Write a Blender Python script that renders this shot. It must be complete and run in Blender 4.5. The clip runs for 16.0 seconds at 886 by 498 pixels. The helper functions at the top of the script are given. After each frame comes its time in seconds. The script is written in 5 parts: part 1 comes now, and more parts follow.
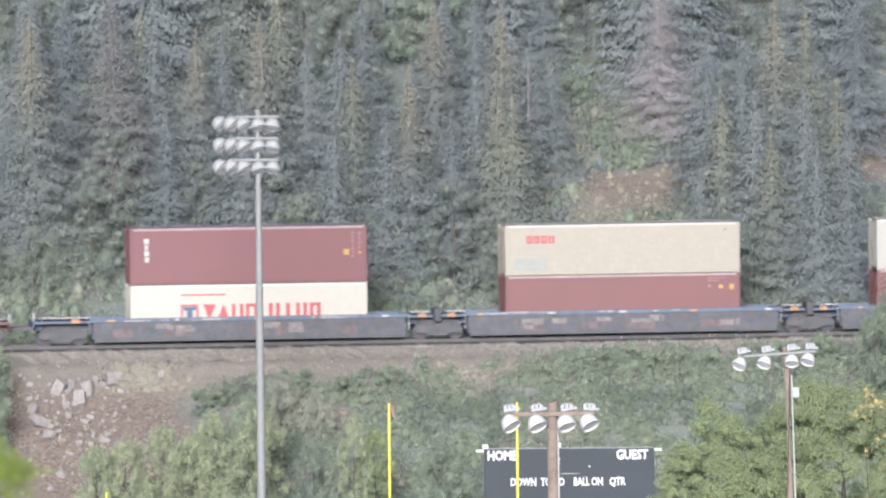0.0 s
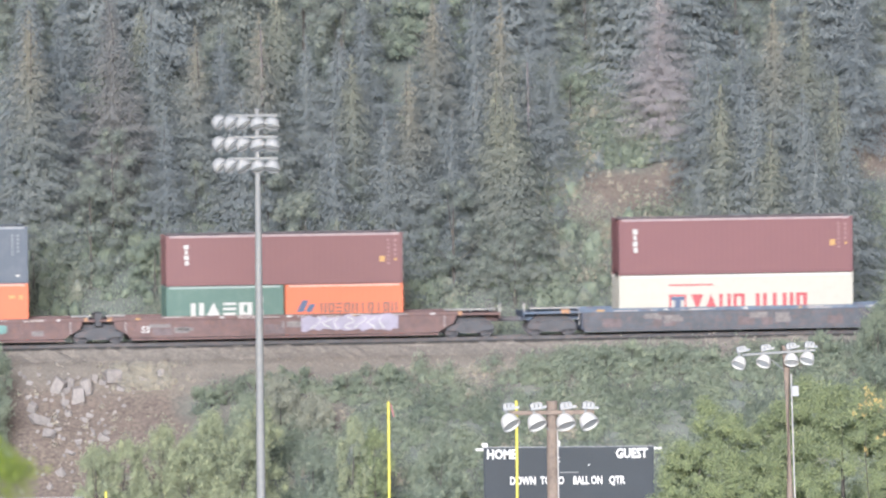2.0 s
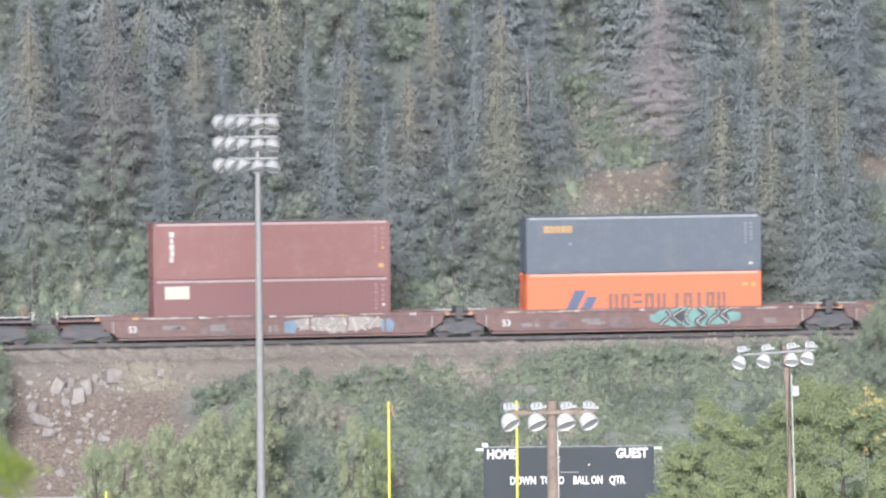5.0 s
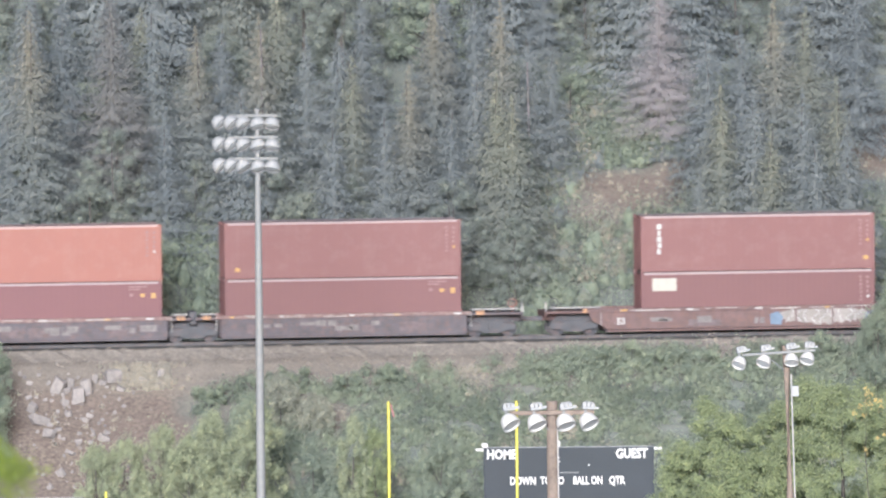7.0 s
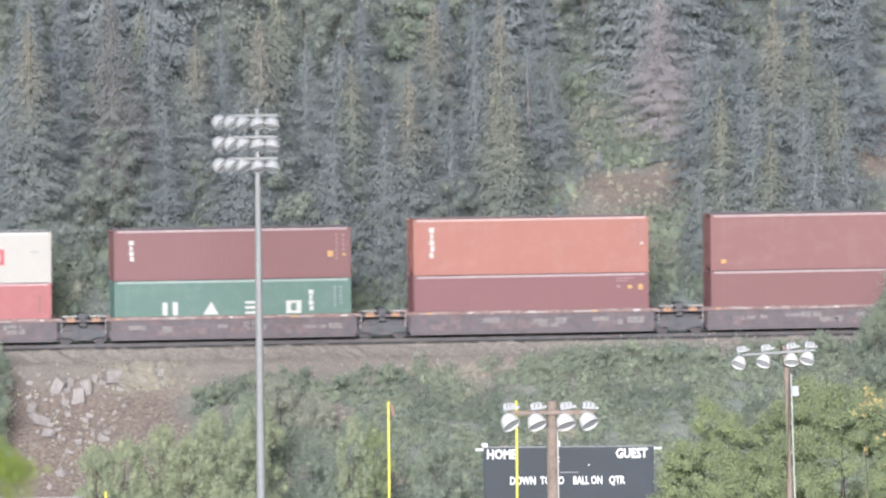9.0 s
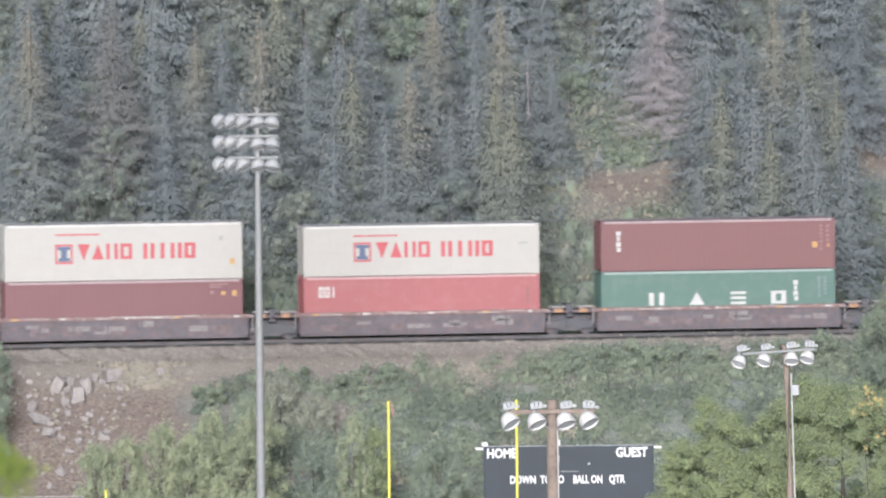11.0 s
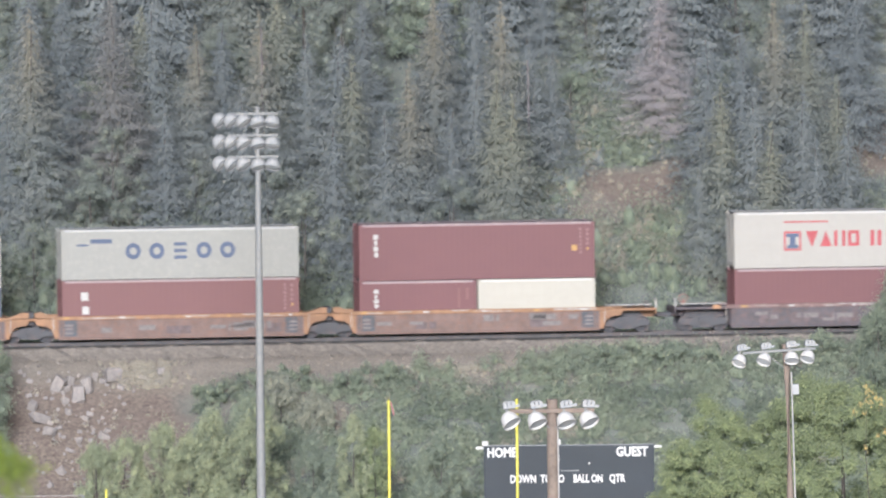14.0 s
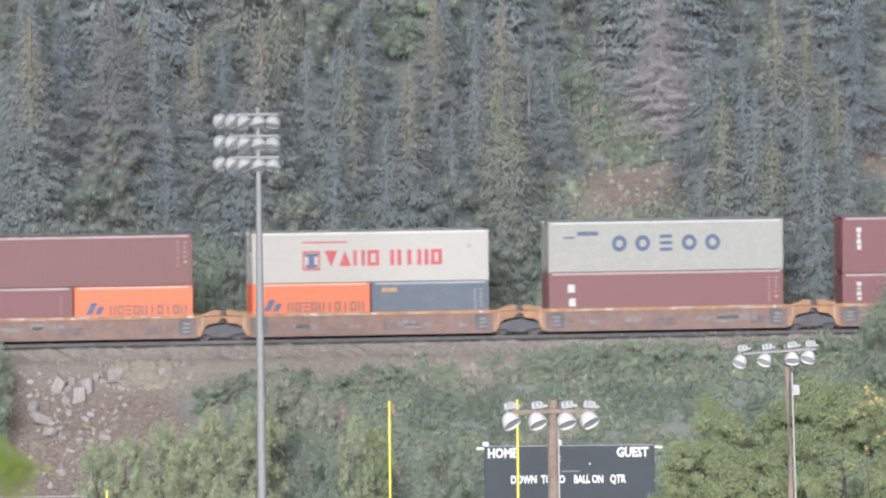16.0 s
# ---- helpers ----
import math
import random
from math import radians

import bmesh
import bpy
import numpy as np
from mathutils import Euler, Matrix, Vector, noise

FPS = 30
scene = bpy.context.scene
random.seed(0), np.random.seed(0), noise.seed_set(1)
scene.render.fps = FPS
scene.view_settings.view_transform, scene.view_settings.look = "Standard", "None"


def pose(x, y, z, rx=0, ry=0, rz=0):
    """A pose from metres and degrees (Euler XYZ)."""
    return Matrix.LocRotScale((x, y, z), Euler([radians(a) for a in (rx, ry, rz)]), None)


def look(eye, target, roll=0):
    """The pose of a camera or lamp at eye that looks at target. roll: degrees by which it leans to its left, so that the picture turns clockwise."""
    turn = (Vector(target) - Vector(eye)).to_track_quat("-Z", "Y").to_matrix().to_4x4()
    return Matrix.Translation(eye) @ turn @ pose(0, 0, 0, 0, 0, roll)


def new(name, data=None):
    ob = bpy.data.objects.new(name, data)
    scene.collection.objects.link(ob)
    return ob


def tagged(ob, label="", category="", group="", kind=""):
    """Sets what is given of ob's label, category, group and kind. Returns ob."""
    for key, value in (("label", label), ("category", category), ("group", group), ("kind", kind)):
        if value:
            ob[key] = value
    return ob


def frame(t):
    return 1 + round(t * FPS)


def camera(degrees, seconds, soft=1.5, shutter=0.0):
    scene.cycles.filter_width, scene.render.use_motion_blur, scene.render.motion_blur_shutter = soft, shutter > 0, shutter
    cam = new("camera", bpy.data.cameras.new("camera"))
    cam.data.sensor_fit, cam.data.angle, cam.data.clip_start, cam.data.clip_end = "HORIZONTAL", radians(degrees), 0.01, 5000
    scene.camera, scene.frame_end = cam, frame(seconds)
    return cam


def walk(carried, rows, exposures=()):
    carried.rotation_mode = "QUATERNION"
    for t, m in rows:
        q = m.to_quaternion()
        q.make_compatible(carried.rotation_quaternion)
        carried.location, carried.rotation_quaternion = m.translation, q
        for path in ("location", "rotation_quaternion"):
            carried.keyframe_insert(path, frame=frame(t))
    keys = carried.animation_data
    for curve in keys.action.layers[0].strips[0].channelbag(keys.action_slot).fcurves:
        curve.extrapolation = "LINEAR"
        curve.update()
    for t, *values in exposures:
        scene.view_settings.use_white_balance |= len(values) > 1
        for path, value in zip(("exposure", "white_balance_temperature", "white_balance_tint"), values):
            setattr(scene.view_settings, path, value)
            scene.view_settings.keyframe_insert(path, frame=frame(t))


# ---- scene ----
# ---------------------------------------------------------------- camera
EYE = (0.0, 0.0, 34.0)
cam = camera(5.19, 16.0, soft=1.9, shutter=0.3)
cam.data.dof.use_dof, cam.data.dof.focus_distance, cam.data.dof.aperture_fstop = True, 330.0, 2.3
# seconds, and the drift of the aim point 500 m away (metres to the side, metres up)
DRIFT = [(0.0, 0, 0), (0.5, .02, -.021), (1.0, -.017, -.044), (1.5, .011, -.048), (2.0, .024, -.067),
         (2.5, .051, -.063), (3.0, .016, -.063), (3.5, .018, -.070), (4.0, .016, -.062), (6.5, .022, -.097),
         (7.0, .023, -.059), (7.5, .011, -.040), (8.0, .015, -.037), (8.5, .043, -.112), (9.0, .026, -.068),
         (11.5, .023, -.122), (12.0, .012, -.099), (12.5, .015, -.109), (13.0, .019, -.120), (13.5, 0, -.124),
         (14.0, .011, -.156), (14.5, .019, -.157), (15.0, .004, -.165), (15.5, .007, -.185), (16.0, -.02, -.125)]
walk(cam, [(t, look(EYE, (dx, 500.0, 12.873 + dz), -0.55)) for t, dx, dz in DRIFT],
     [(0.0, 1.38, 5620, 11), (9.2, 1.38, 5620, 11), (11.3, 1.19, 5620, 11), (16.0, 1.16, 5620, 11)])

# ---------------------------------------------------------------- light: a low sun behind the camera, widened and softened by bright haze
SUN_ELEVATION, SUN_AZIMUTH = radians(14), radians(184)   # azimuth clockwise from +y
world = bpy.data.worlds.new("sky")
scene.world = world
world.use_nodes = True
wn = world.node_tree
sky = wn.nodes.new("ShaderNodeTexSky")
sky.sky_type = "NISHITA"
sky.sun_disc = False
sky.sun_elevation, sky.sun_rotation = SUN_ELEVATION, SUN_AZIMUTH
sky.air_density, sky.dust_density, sky.ozone_density = 1.0, 6.0, 1.0
wn.links.new(sky.outputs[0], wn.nodes["Background"].inputs[0])
wn.nodes["Background"].inputs[1].default_value = 0.055
sun = new("sun", bpy.data.lights.new("sun", "SUN"))
sun.data.energy, sun.data.angle, sun.data.color = 3.2, radians(16), (1.0, 0.98, 0.95)
to_sun = Vector((math.sin(SUN_AZIMUTH) * math.cos(SUN_ELEVATION), math.cos(SUN_AZIMUTH) * math.cos(SUN_ELEVATION), math.sin(SUN_ELEVATION)))
sun.matrix_world = look(Vector((0, 250, 60)) + to_sun * 100, (0, 250, 60))

# ---------------------------------------------------------------- the track's line
TURN, GRADE = radians(7.5), 0.002
RAIL_Z = 8.25                                   # top of rail where the track crosses x = 0
ALONG = Vector((math.cos(TURN), math.sin(TURN), 0))
ASIDE = Vector((math.sin(TURN), -math.cos(TURN), 0))    # towards the camera
AXIS = Vector((-0.044, 500.0, 0)) - ASIDE * 1.22


def on_track(s, n=0.0, up=0.0):
    """A place s metres along the track, n metres aside towards the playing field, up metres over the rail."""
    return AXIS + ALONG * s + ASIDE * n + Vector((0, 0, RAIL_Z + GRADE * s + up))


def track_pose(s, n=0.0, up=0.0):
    return Matrix.Translation(on_track(s, n, up)) @ Euler((0, -math.atan(GRADE), TURN)).to_matrix().to_4x4()


def to_track(x, y):
    d = Vector((x, y, 0)) - AXIS
    return d.dot(ALONG), d.dot(ASIDE)


def smooth(a, b, x):
    k = min(max((x - a) / (b - a), 0.0), 1.0)
    return k * k * (3 - 2 * k)


def ground_height(x, y):
    s, n = to_track(x, y)
    rail = RAIL_Z + GRADE * max(min(s, 200), -200)
    if n < 0:                                      # the wooded hillside behind the track
        b = -n
        base = rail - 0.75 - 0.5 * smooth(2.6, 5, b)
        rise = 0.60 * max(b - 7.0, 0) - 0.30 * max(b - 75, 0) - 0.28 * max(b - 260, 0)
        lump = 1.3 * noise.noise((s * .05, b * .06, 0)) + 0.5 * noise.noise((s * .2, b * .2, 5))
        return base + rise + lump * smooth(6, 14, b)
    bench = rail - 0.75 - 0.9 * smooth(2.4, 5.5, n)
    lump = 0.5 * noise.noise((s * .11, n * .13, 9)) + 0.22 * noise.noise((s * .5, n * .5, 3))
    slope = bench - 0.62 * max(n - 5.0, 0) + lump * smooth(5, 8, n)
    hill = 32.4 - 0.148 * max(y, -60) if y < 260 else -9
    return max(slope, hill, 0.12 * noise.noise((x * .03, y * .03, 1)))


# ---------------------------------------------------------------- materials
def material(name, colour, rough=0.7, metal=0.0, vary=0.25, scale=1.5, fine=14.0, bump=0.15, dirt=None, amount=0.3, per_object=0.0, coat=0.0, spec=0.5):
    """A weathered surface: colour varied at two scales, with dirt of a shape of its own, and fine relief."""
    m = bpy.data.materials.new(name)
    m.use_nodes = True
    nt = m.node_tree
    bsdf = nt.nodes["Principled BSDF"]
    at = nt.nodes.new("ShaderNodeTexCoord").outputs["Object"]

    def noise_tex(size, detail=6, rough_=0.6):
        n = nt.nodes.new("ShaderNodeTexNoise")
        n.inputs["Scale"].default_value, n.inputs["Detail"].default_value, n.inputs["Roughness"].default_value = size, detail, rough_
        nt.links.new(at, n.inputs["Vector"])
        return n.outputs["Fac"]

    def ramp(fac, lo, hi, a, b):
        r = nt.nodes.new("ShaderNodeMapRange")
        r.inputs[1].default_value, r.inputs[2].default_value, r.inputs[3].default_value, r.inputs[4].default_value = lo, hi, a, b
        nt.links.new(fac, r.inputs[0])
        return r.outputs[0]

    def mix(fac, a, b, kind="MIX"):
        x = nt.nodes.new("ShaderNodeMix")
        x.data_type, x.blend_type = "RGBA", kind
        for sock, v in ((x.inputs[0], fac), (x.inputs[6], a), (x.inputs[7], b)):
            if hasattr(v, "is_output"):
                nt.links.new(v, sock)
            elif isinstance(v, (tuple, list)):
                sock.default_value = (*v, 1) if len(v) == 3 else v
            else:
                sock.default_value = v
        return x.outputs[2]

    big, small = noise_tex(scale), noise_tex(fine, 4)
    dark = tuple(c * (1 - vary) for c in colour)
    light = tuple(min(c * (1 + vary), 0.9) for c in colour)
    col = mix(ramp(big, .3, .7, 0, 1), dark, light)
    grain = mix(ramp(small, .3, .7, 0, 1), (1 - vary * .5,) * 3, (1 + vary * .5,) * 3)
    col = mix(1.0, col, grain, "MULTIPLY")
    if dirt:
        col = mix(ramp(noise_tex(scale * 2.3, 8, .7), .48, .72, 0, amount), col, dirt)
    if per_object:
        rnd = nt.nodes.new("ShaderNodeObjectInfo").outputs["Random"]
        col = mix(1.0, col, mix(rnd, (1 - per_object,) * 3, (1 + per_object,) * 3), "MULTIPLY")
    nt.links.new(col, bsdf.inputs["Base Color"])
    nt.links.new(ramp(small, .2, .8, max(rough - .1, .05), min(rough + .1, 1)), bsdf.inputs["Roughness"])
    bsdf.inputs["Metallic"].default_value = metal
    bsdf.inputs["Coat Weight"].default_value = coat
    bsdf.inputs["Specular IOR Level"].default_value = spec
    if bump:
        b = nt.nodes.new("ShaderNodeBump")
        b.inputs["Strength"].default_value, b.inputs["Distance"].default_value = bump, 0.02
        nt.links.new(small, b.inputs["Height"])
        nt.links.new(b.outputs[0], bsdf.inputs["Normal"])
    return m


def foliage(name, colour, second, through_=0.35, per_object=0.2, scale=0.6, tip=None):
    """Leaves: two tones mixed clump by clump and leaf by leaf, partly letting light through. tip: the tone of a yellowing or cone-laden top."""
    m = bpy.data.materials.new(name)
    m.use_nodes = True
    nt = m.node_tree
    for n in list(nt.nodes):
        nt.nodes.remove(n)
    out = nt.nodes.new("ShaderNodeOutputMaterial")
    geo = nt.nodes.new("ShaderNodeNewGeometry")
    tex = nt.nodes.new("ShaderNodeTexNoise")
    tex.inputs["Scale"].default_value, tex.inputs["Detail"].default_value = scale, 3
    nt.links.new(nt.nodes.new("ShaderNodeTexCoord").outputs["Object"], tex.inputs["Vector"])
    add = nt.nodes.new("ShaderNodeMath")
    add.operation = "MULTIPLY_ADD"
    nt.links.new(geo.outputs["Random Per Island"], add.inputs[0])
    add.inputs[1].default_value = 0.3
    nt.links.new(tex.outputs["Fac"], add.inputs[2])
    rng = nt.nodes.new("ShaderNodeMapRange")
    rng.inputs[1].default_value, rng.inputs[2].default_value = 0.75, 1.45
    grain = nt.nodes.new("ShaderNodeTexNoise")               # needles and leaves within a clump
    grain.inputs["Scale"].default_value, grain.inputs["Detail"].default_value, grain.inputs["Roughness"].default_value = 5.0, 5, .65
    nt.links.new(nt.nodes.new("ShaderNodeTexCoord").outputs["Object"], grain.inputs["Vector"])
    both = nt.nodes.new("ShaderNodeMath")
    both.operation = "MULTIPLY_ADD"
    nt.links.new(grain.outputs["Fac"], both.inputs[0])
    both.inputs[1].default_value = 0.9
    nt.links.new(add.outputs[0], both.inputs[2])
    nt.links.new(both.outputs[0], rng.inputs[0])
    mx = nt.nodes.new("ShaderNodeMix")
    mx.data_type = "RGBA"
    mx.inputs[6].default_value, mx.inputs[7].default_value = (*colour, 1), (*second, 1)
    nt.links.new(rng.outputs[0], mx.inputs[0])
    col = mx.outputs[2]
    if tip:
        high = nt.nodes.new("ShaderNodeSeparateXYZ")
        nt.links.new(nt.nodes.new("ShaderNodeTexCoord").outputs["Generated"], high.inputs[0])
        ragged = nt.nodes.new("ShaderNodeMath")
        ragged.operation = "MULTIPLY_ADD"
        nt.links.new(tex.outputs["Fac"], ragged.inputs[0])
        ragged.inputs[1].default_value = 0.3
        nt.links.new(high.outputs[2], ragged.inputs[2])
        up = nt.nodes.new("ShaderNodeMapRange")
        up.inputs[1].default_value, up.inputs[2].default_value = 0.62, 1.08
        nt.links.new(ragged.outputs[0], up.inputs[0])
        top = nt.nodes.new("ShaderNodeMix")
        top.data_type = "RGBA"
        nt.links.new(up.outputs[0], top.inputs[0])
        nt.links.new(col, top.inputs[6])
        top.inputs[7].default_value = (*tip, 1)
        col = top.outputs[2]
    if per_object:
        info = nt.nodes.new("ShaderNodeObjectInfo")
        lo = nt.nodes.new("ShaderNodeMix")
        lo.data_type = "RGBA"
        lo.inputs[6].default_value = (1 - per_object, 1 - per_object, 1 - per_object * .8, 1)
        lo.inputs[7].default_value = (1 + per_object, 1 + per_object * .8, 1 + per_object * .6, 1)
        nt.links.new(info.outputs["Random"], lo.inputs[0])
        mu = nt.nodes.new("ShaderNodeMix")
        mu.data_type, mu.blend_type = "RGBA", "MULTIPLY"
        mu.inputs[0].default_value = 1
        nt.links.new(col, mu.inputs[6])
        nt.links.new(lo.outputs[2], mu.inputs[7])
        col = mu.outputs[2]
    p = nt.nodes.new("ShaderNodeBsdfPrincipled")
    p.inputs["Roughness"].default_value = 0.7
    p.inputs["Sheen Weight"].default_value, p.inputs["Sheen Roughness"].default_value = 0.25, 0.7     # pale bluish lift added in place of haze
    p.inputs["Sheen Tint"].default_value = (0.85, 0.93, 1.0, 1)
    nt.links.new(col, p.inputs["Base Color"])
    tr = nt.nodes.new("ShaderNodeBsdfTranslucent")
    nt.links.new(col, tr.inputs["Color"])
    ms = nt.nodes.new("ShaderNodeMixShader")
    ms.inputs[0].default_value = through_
    nt.links.new(p.outputs[0], ms.inputs[1])
    nt.links.new(tr.outputs[0], ms.inputs[2])
    nt.links.new(ms.outputs[0], out.inputs["Surface"])
    return m


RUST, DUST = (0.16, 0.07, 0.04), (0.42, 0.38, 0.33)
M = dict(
    # These container paints have distance haze in them: reds greyed, whites dulled.
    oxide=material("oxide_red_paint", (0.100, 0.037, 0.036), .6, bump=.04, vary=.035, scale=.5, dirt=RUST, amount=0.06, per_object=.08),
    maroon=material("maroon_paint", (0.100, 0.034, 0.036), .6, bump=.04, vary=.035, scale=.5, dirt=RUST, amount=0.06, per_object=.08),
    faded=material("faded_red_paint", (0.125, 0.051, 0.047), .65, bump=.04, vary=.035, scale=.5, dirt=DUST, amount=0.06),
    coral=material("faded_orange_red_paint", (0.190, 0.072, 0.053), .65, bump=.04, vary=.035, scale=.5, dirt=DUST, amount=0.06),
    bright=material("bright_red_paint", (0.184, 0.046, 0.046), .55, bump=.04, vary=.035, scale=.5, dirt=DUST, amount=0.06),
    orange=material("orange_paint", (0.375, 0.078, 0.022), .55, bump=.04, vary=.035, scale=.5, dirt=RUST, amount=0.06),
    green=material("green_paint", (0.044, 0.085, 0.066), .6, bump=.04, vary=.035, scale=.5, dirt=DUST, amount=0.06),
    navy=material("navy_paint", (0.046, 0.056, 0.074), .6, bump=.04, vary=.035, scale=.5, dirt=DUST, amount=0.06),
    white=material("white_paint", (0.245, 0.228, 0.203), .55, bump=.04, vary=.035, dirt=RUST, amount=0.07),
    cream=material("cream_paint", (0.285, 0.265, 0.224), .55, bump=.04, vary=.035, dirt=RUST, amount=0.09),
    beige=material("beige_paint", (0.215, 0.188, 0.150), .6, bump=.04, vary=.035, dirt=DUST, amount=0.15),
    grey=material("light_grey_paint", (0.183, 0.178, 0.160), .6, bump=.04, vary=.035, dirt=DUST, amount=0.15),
    lettering_red=material("red_lettering", (0.256, 0.038, 0.044), .6, vary=.1, bump=0),
    lettering_blue=material("blue_lettering", (0.038, 0.053, 0.098), .6, vary=.1, bump=0),
    lettering_white=material("white_lettering", (0.300, 0.290, 0.270), .6, vary=.08, bump=0),
    lettering_dark=material("dark_lettering", (0.114, 0.053, 0.036), .6, vary=.1, bump=0),
    yellow=material("yellow_marking", (0.290, 0.160, 0.040), .5, vary=.12, bump=0),
    car_blue=material("blue_car_paint", (0.061, 0.082, 0.117), .65, dirt=RUST, amount=.4),
    car_grey=material("grimy_grey_blue_steel", (0.054, 0.057, 0.066), .75, dirt=RUST, amount=.4),
    car_brown=material("brown_car_paint", (0.086, 0.050, 0.047), .7, dirt=RUST, amount=.4),
    car_dark=material("grimy_purple_brown_steel", (0.066, 0.056, 0.062), .75, dirt=RUST, amount=.4),
    car_chord=material("faded_red_brown_steel", (0.118, 0.070, 0.064), .7, dirt=DUST, amount=.35),
    car_yellow=material("weathered_yellow_paint", (0.200, 0.108, 0.056), .7, dirt=RUST, amount=.5),
    car_rust=material("rusty_orange_steel", (0.118, 0.078, 0.066), .75, dirt=RUST, amount=.55),
    running_gear=material("grimy_black_steel", (0.045, 0.045, 0.050), .7, dirt=RUST, amount=.3),
    deck_metal=material("galvanised_walkway", (0.257, 0.242, 0.228), .6, .3, dirt=RUST, amount=.3),
    code_grey=material("faded_grey_code_paint", (0.125, 0.132, 0.140), .7, vary=.2, scale=8, bump=0),
    web_patch=material("repainted_web_patch", (0.088, 0.068, 0.070), .8, vary=.3, scale=3, dirt=RUST, amount=.3),
    scuff=material("scraped_pale_metal", (0.24, 0.215, 0.20), .7, vary=.3, scale=6, bump=0),
    code_pale=material("faded_code_paint", (0.165, 0.095, 0.090), .7, vary=.2, scale=8, bump=0),
    reflector=material("dull_orange_reflector", (0.24, 0.125, 0.06), .6, vary=.25, scale=6, bump=0),
    stencil=material("faded_stencil_paint", (0.122, 0.106, 0.102), .7, vary=.3, scale=6, bump=0),
    purple=material("pale_purple_spray_paint", (0.192, 0.171, 0.214), .6, vary=.2, bump=0),
    spray_blue=material("faded_blue_spray_paint", (0.085, 0.12, 0.17), .6, vary=.2, bump=0),
    teal=material("teal_spray_paint", (0.078, 0.157, 0.143), .6, vary=.2, bump=0),
    sand=material("sandy_spray_paint", (0.171, 0.15, 0.135), .6, vary=.25, bump=0),
    black=material("black_paint", (0.021, 0.021, 0.025), .6, vary=.2, bump=0),
    galvanised=material("galvanised_steel", (0.168, 0.166, 0.160), .7, .0, vary=.1, scale=4),
    lamp_shell=material("aluminium_lamp_shell", (0.25, 0.247, 0.243), .6, 0, vary=.08, scale=6, bump=0),
    lamp_white=material("white_enamel_reflector", (0.44, 0.42, 0.40), .35, 0, vary=.05, scale=6, bump=0),
    lamp_glass=material("dim_lamp_glass", (0.435, 0.435, 0.435), .5, 0, vary=.05, bump=0),
    pole_wood=material("weathered_brown_pole_wood", (0.150, 0.115, 0.092), .85, vary=.25, scale=3, fine=30, dirt=(.24, .19, .155), amount=.4),
    conduit=material("pale_conduit", (0.299, 0.284, 0.271), .5, vary=.1),
    goal_yellow=material("yellow_goal_paint", (0.47, 0.406, 0.043), .4, vary=.06, bump=0),
    board=material("slate_black_board", (0.015, 0.019, 0.024), .7, vary=.12, scale=.8, bump=.05),
    board_trim=material("pale_board_trim", (0.157, 0.157, 0.157), .5, vary=.08),
    rail=material("worn_rail_steel", (0.053, 0.049, 0.05), .6, .3, dirt=RUST, amount=.3),
    sleeper=material("creosoted_sleeper_wood", (0.053, 0.043, 0.039), .9, per_object=.3),
    rock=material("pale_broken_rock", (.195, .175, .163), .9, vary=.2, scale=2.5, fine=9, bump=.6, dirt=(.26, .21, .19), amount=.6),
    pebble=material("loose_stone", (0.157, 0.134, 0.113), .95, vary=.55, scale=1.2, fine=5, bump=.2),
    bark=material("grey_brown_bark", (0.071, 0.061, 0.053), .9, vary=.3, scale=6, bump=.6),
    dead_bark=material("pale_dead_bark", (0.143, 0.124, 0.124), .9, vary=.25, scale=6, bump=.5),
)
# Most leaf tones are raised and greyed: distance haze is put into them.
LEAF = dict(
    spruce=foliage("grey_green_spruce_needles", (.206, .225, .222), (.238, .255, .250), 0.5, .10, .35),
    spruce_gold=foliage("spruce_needles_with_yellowing_tip", (.206, .222, .212), (.240, .252, .232), 0.5, .06, .35, tip=(.295, .265, .195)),
    spruce_olive=foliage("olive_green_spruce_needles", (.212, .226, .198), (.250, .258, .216), 0.5, .08, .35, tip=(.265, .265, .195)),
    spruce_brown=foliage("browning_spruce_needles", (.212, .207, .198), (.246, .236, .220), 0.5, .06, .35),
    wood=foliage("dull_green_leaves", (0.215, 0.236, 0.196), (0.256, 0.276, 0.220), 0.5, .12, .4),
    broad=foliage("green_broad_leaves", (0.200, 0.236, 0.168), (0.270, 0.303, 0.202), 0.5, .12, .5),
    fresh=foliage("light_green_leaves", (.200, .236, .112), (.345, .385, .178), 0.5, .1, .5),
    willow=foliage("grey_green_leaves", (0.246, 0.284, 0.206), (0.313, 0.346, 0.240), 0.5, .12, .3),
    plume=foliage("soft_yellow_green_leaves", (.300, .330, .205), (.400, .420, .250), 0.5, .1, .4),
    dry=foliage("dry_grass_and_twigs", (.27, .232, .168), (.37, .318, .225), .08, .12, .5),
    pale=foliage("pale_grey_straw_stems", (.255, .262, .195), (.325, .318, .240), 0.4, .1, .5),
    twig=foliage("bare_pinkish_twigs", (0.175, 0.155, 0.156), (0.214, 0.190, 0.189), .08, .1, .5),
    yellowed=foliage("yellow_orange_leaves", (.50, .36, .11), (.62, .47, .16), .3, .1, .5),
    near=foliage("vivid_green_leaf", (.16, .225, .012), (.28, .335, .016), 0.5, 0, 20),
)


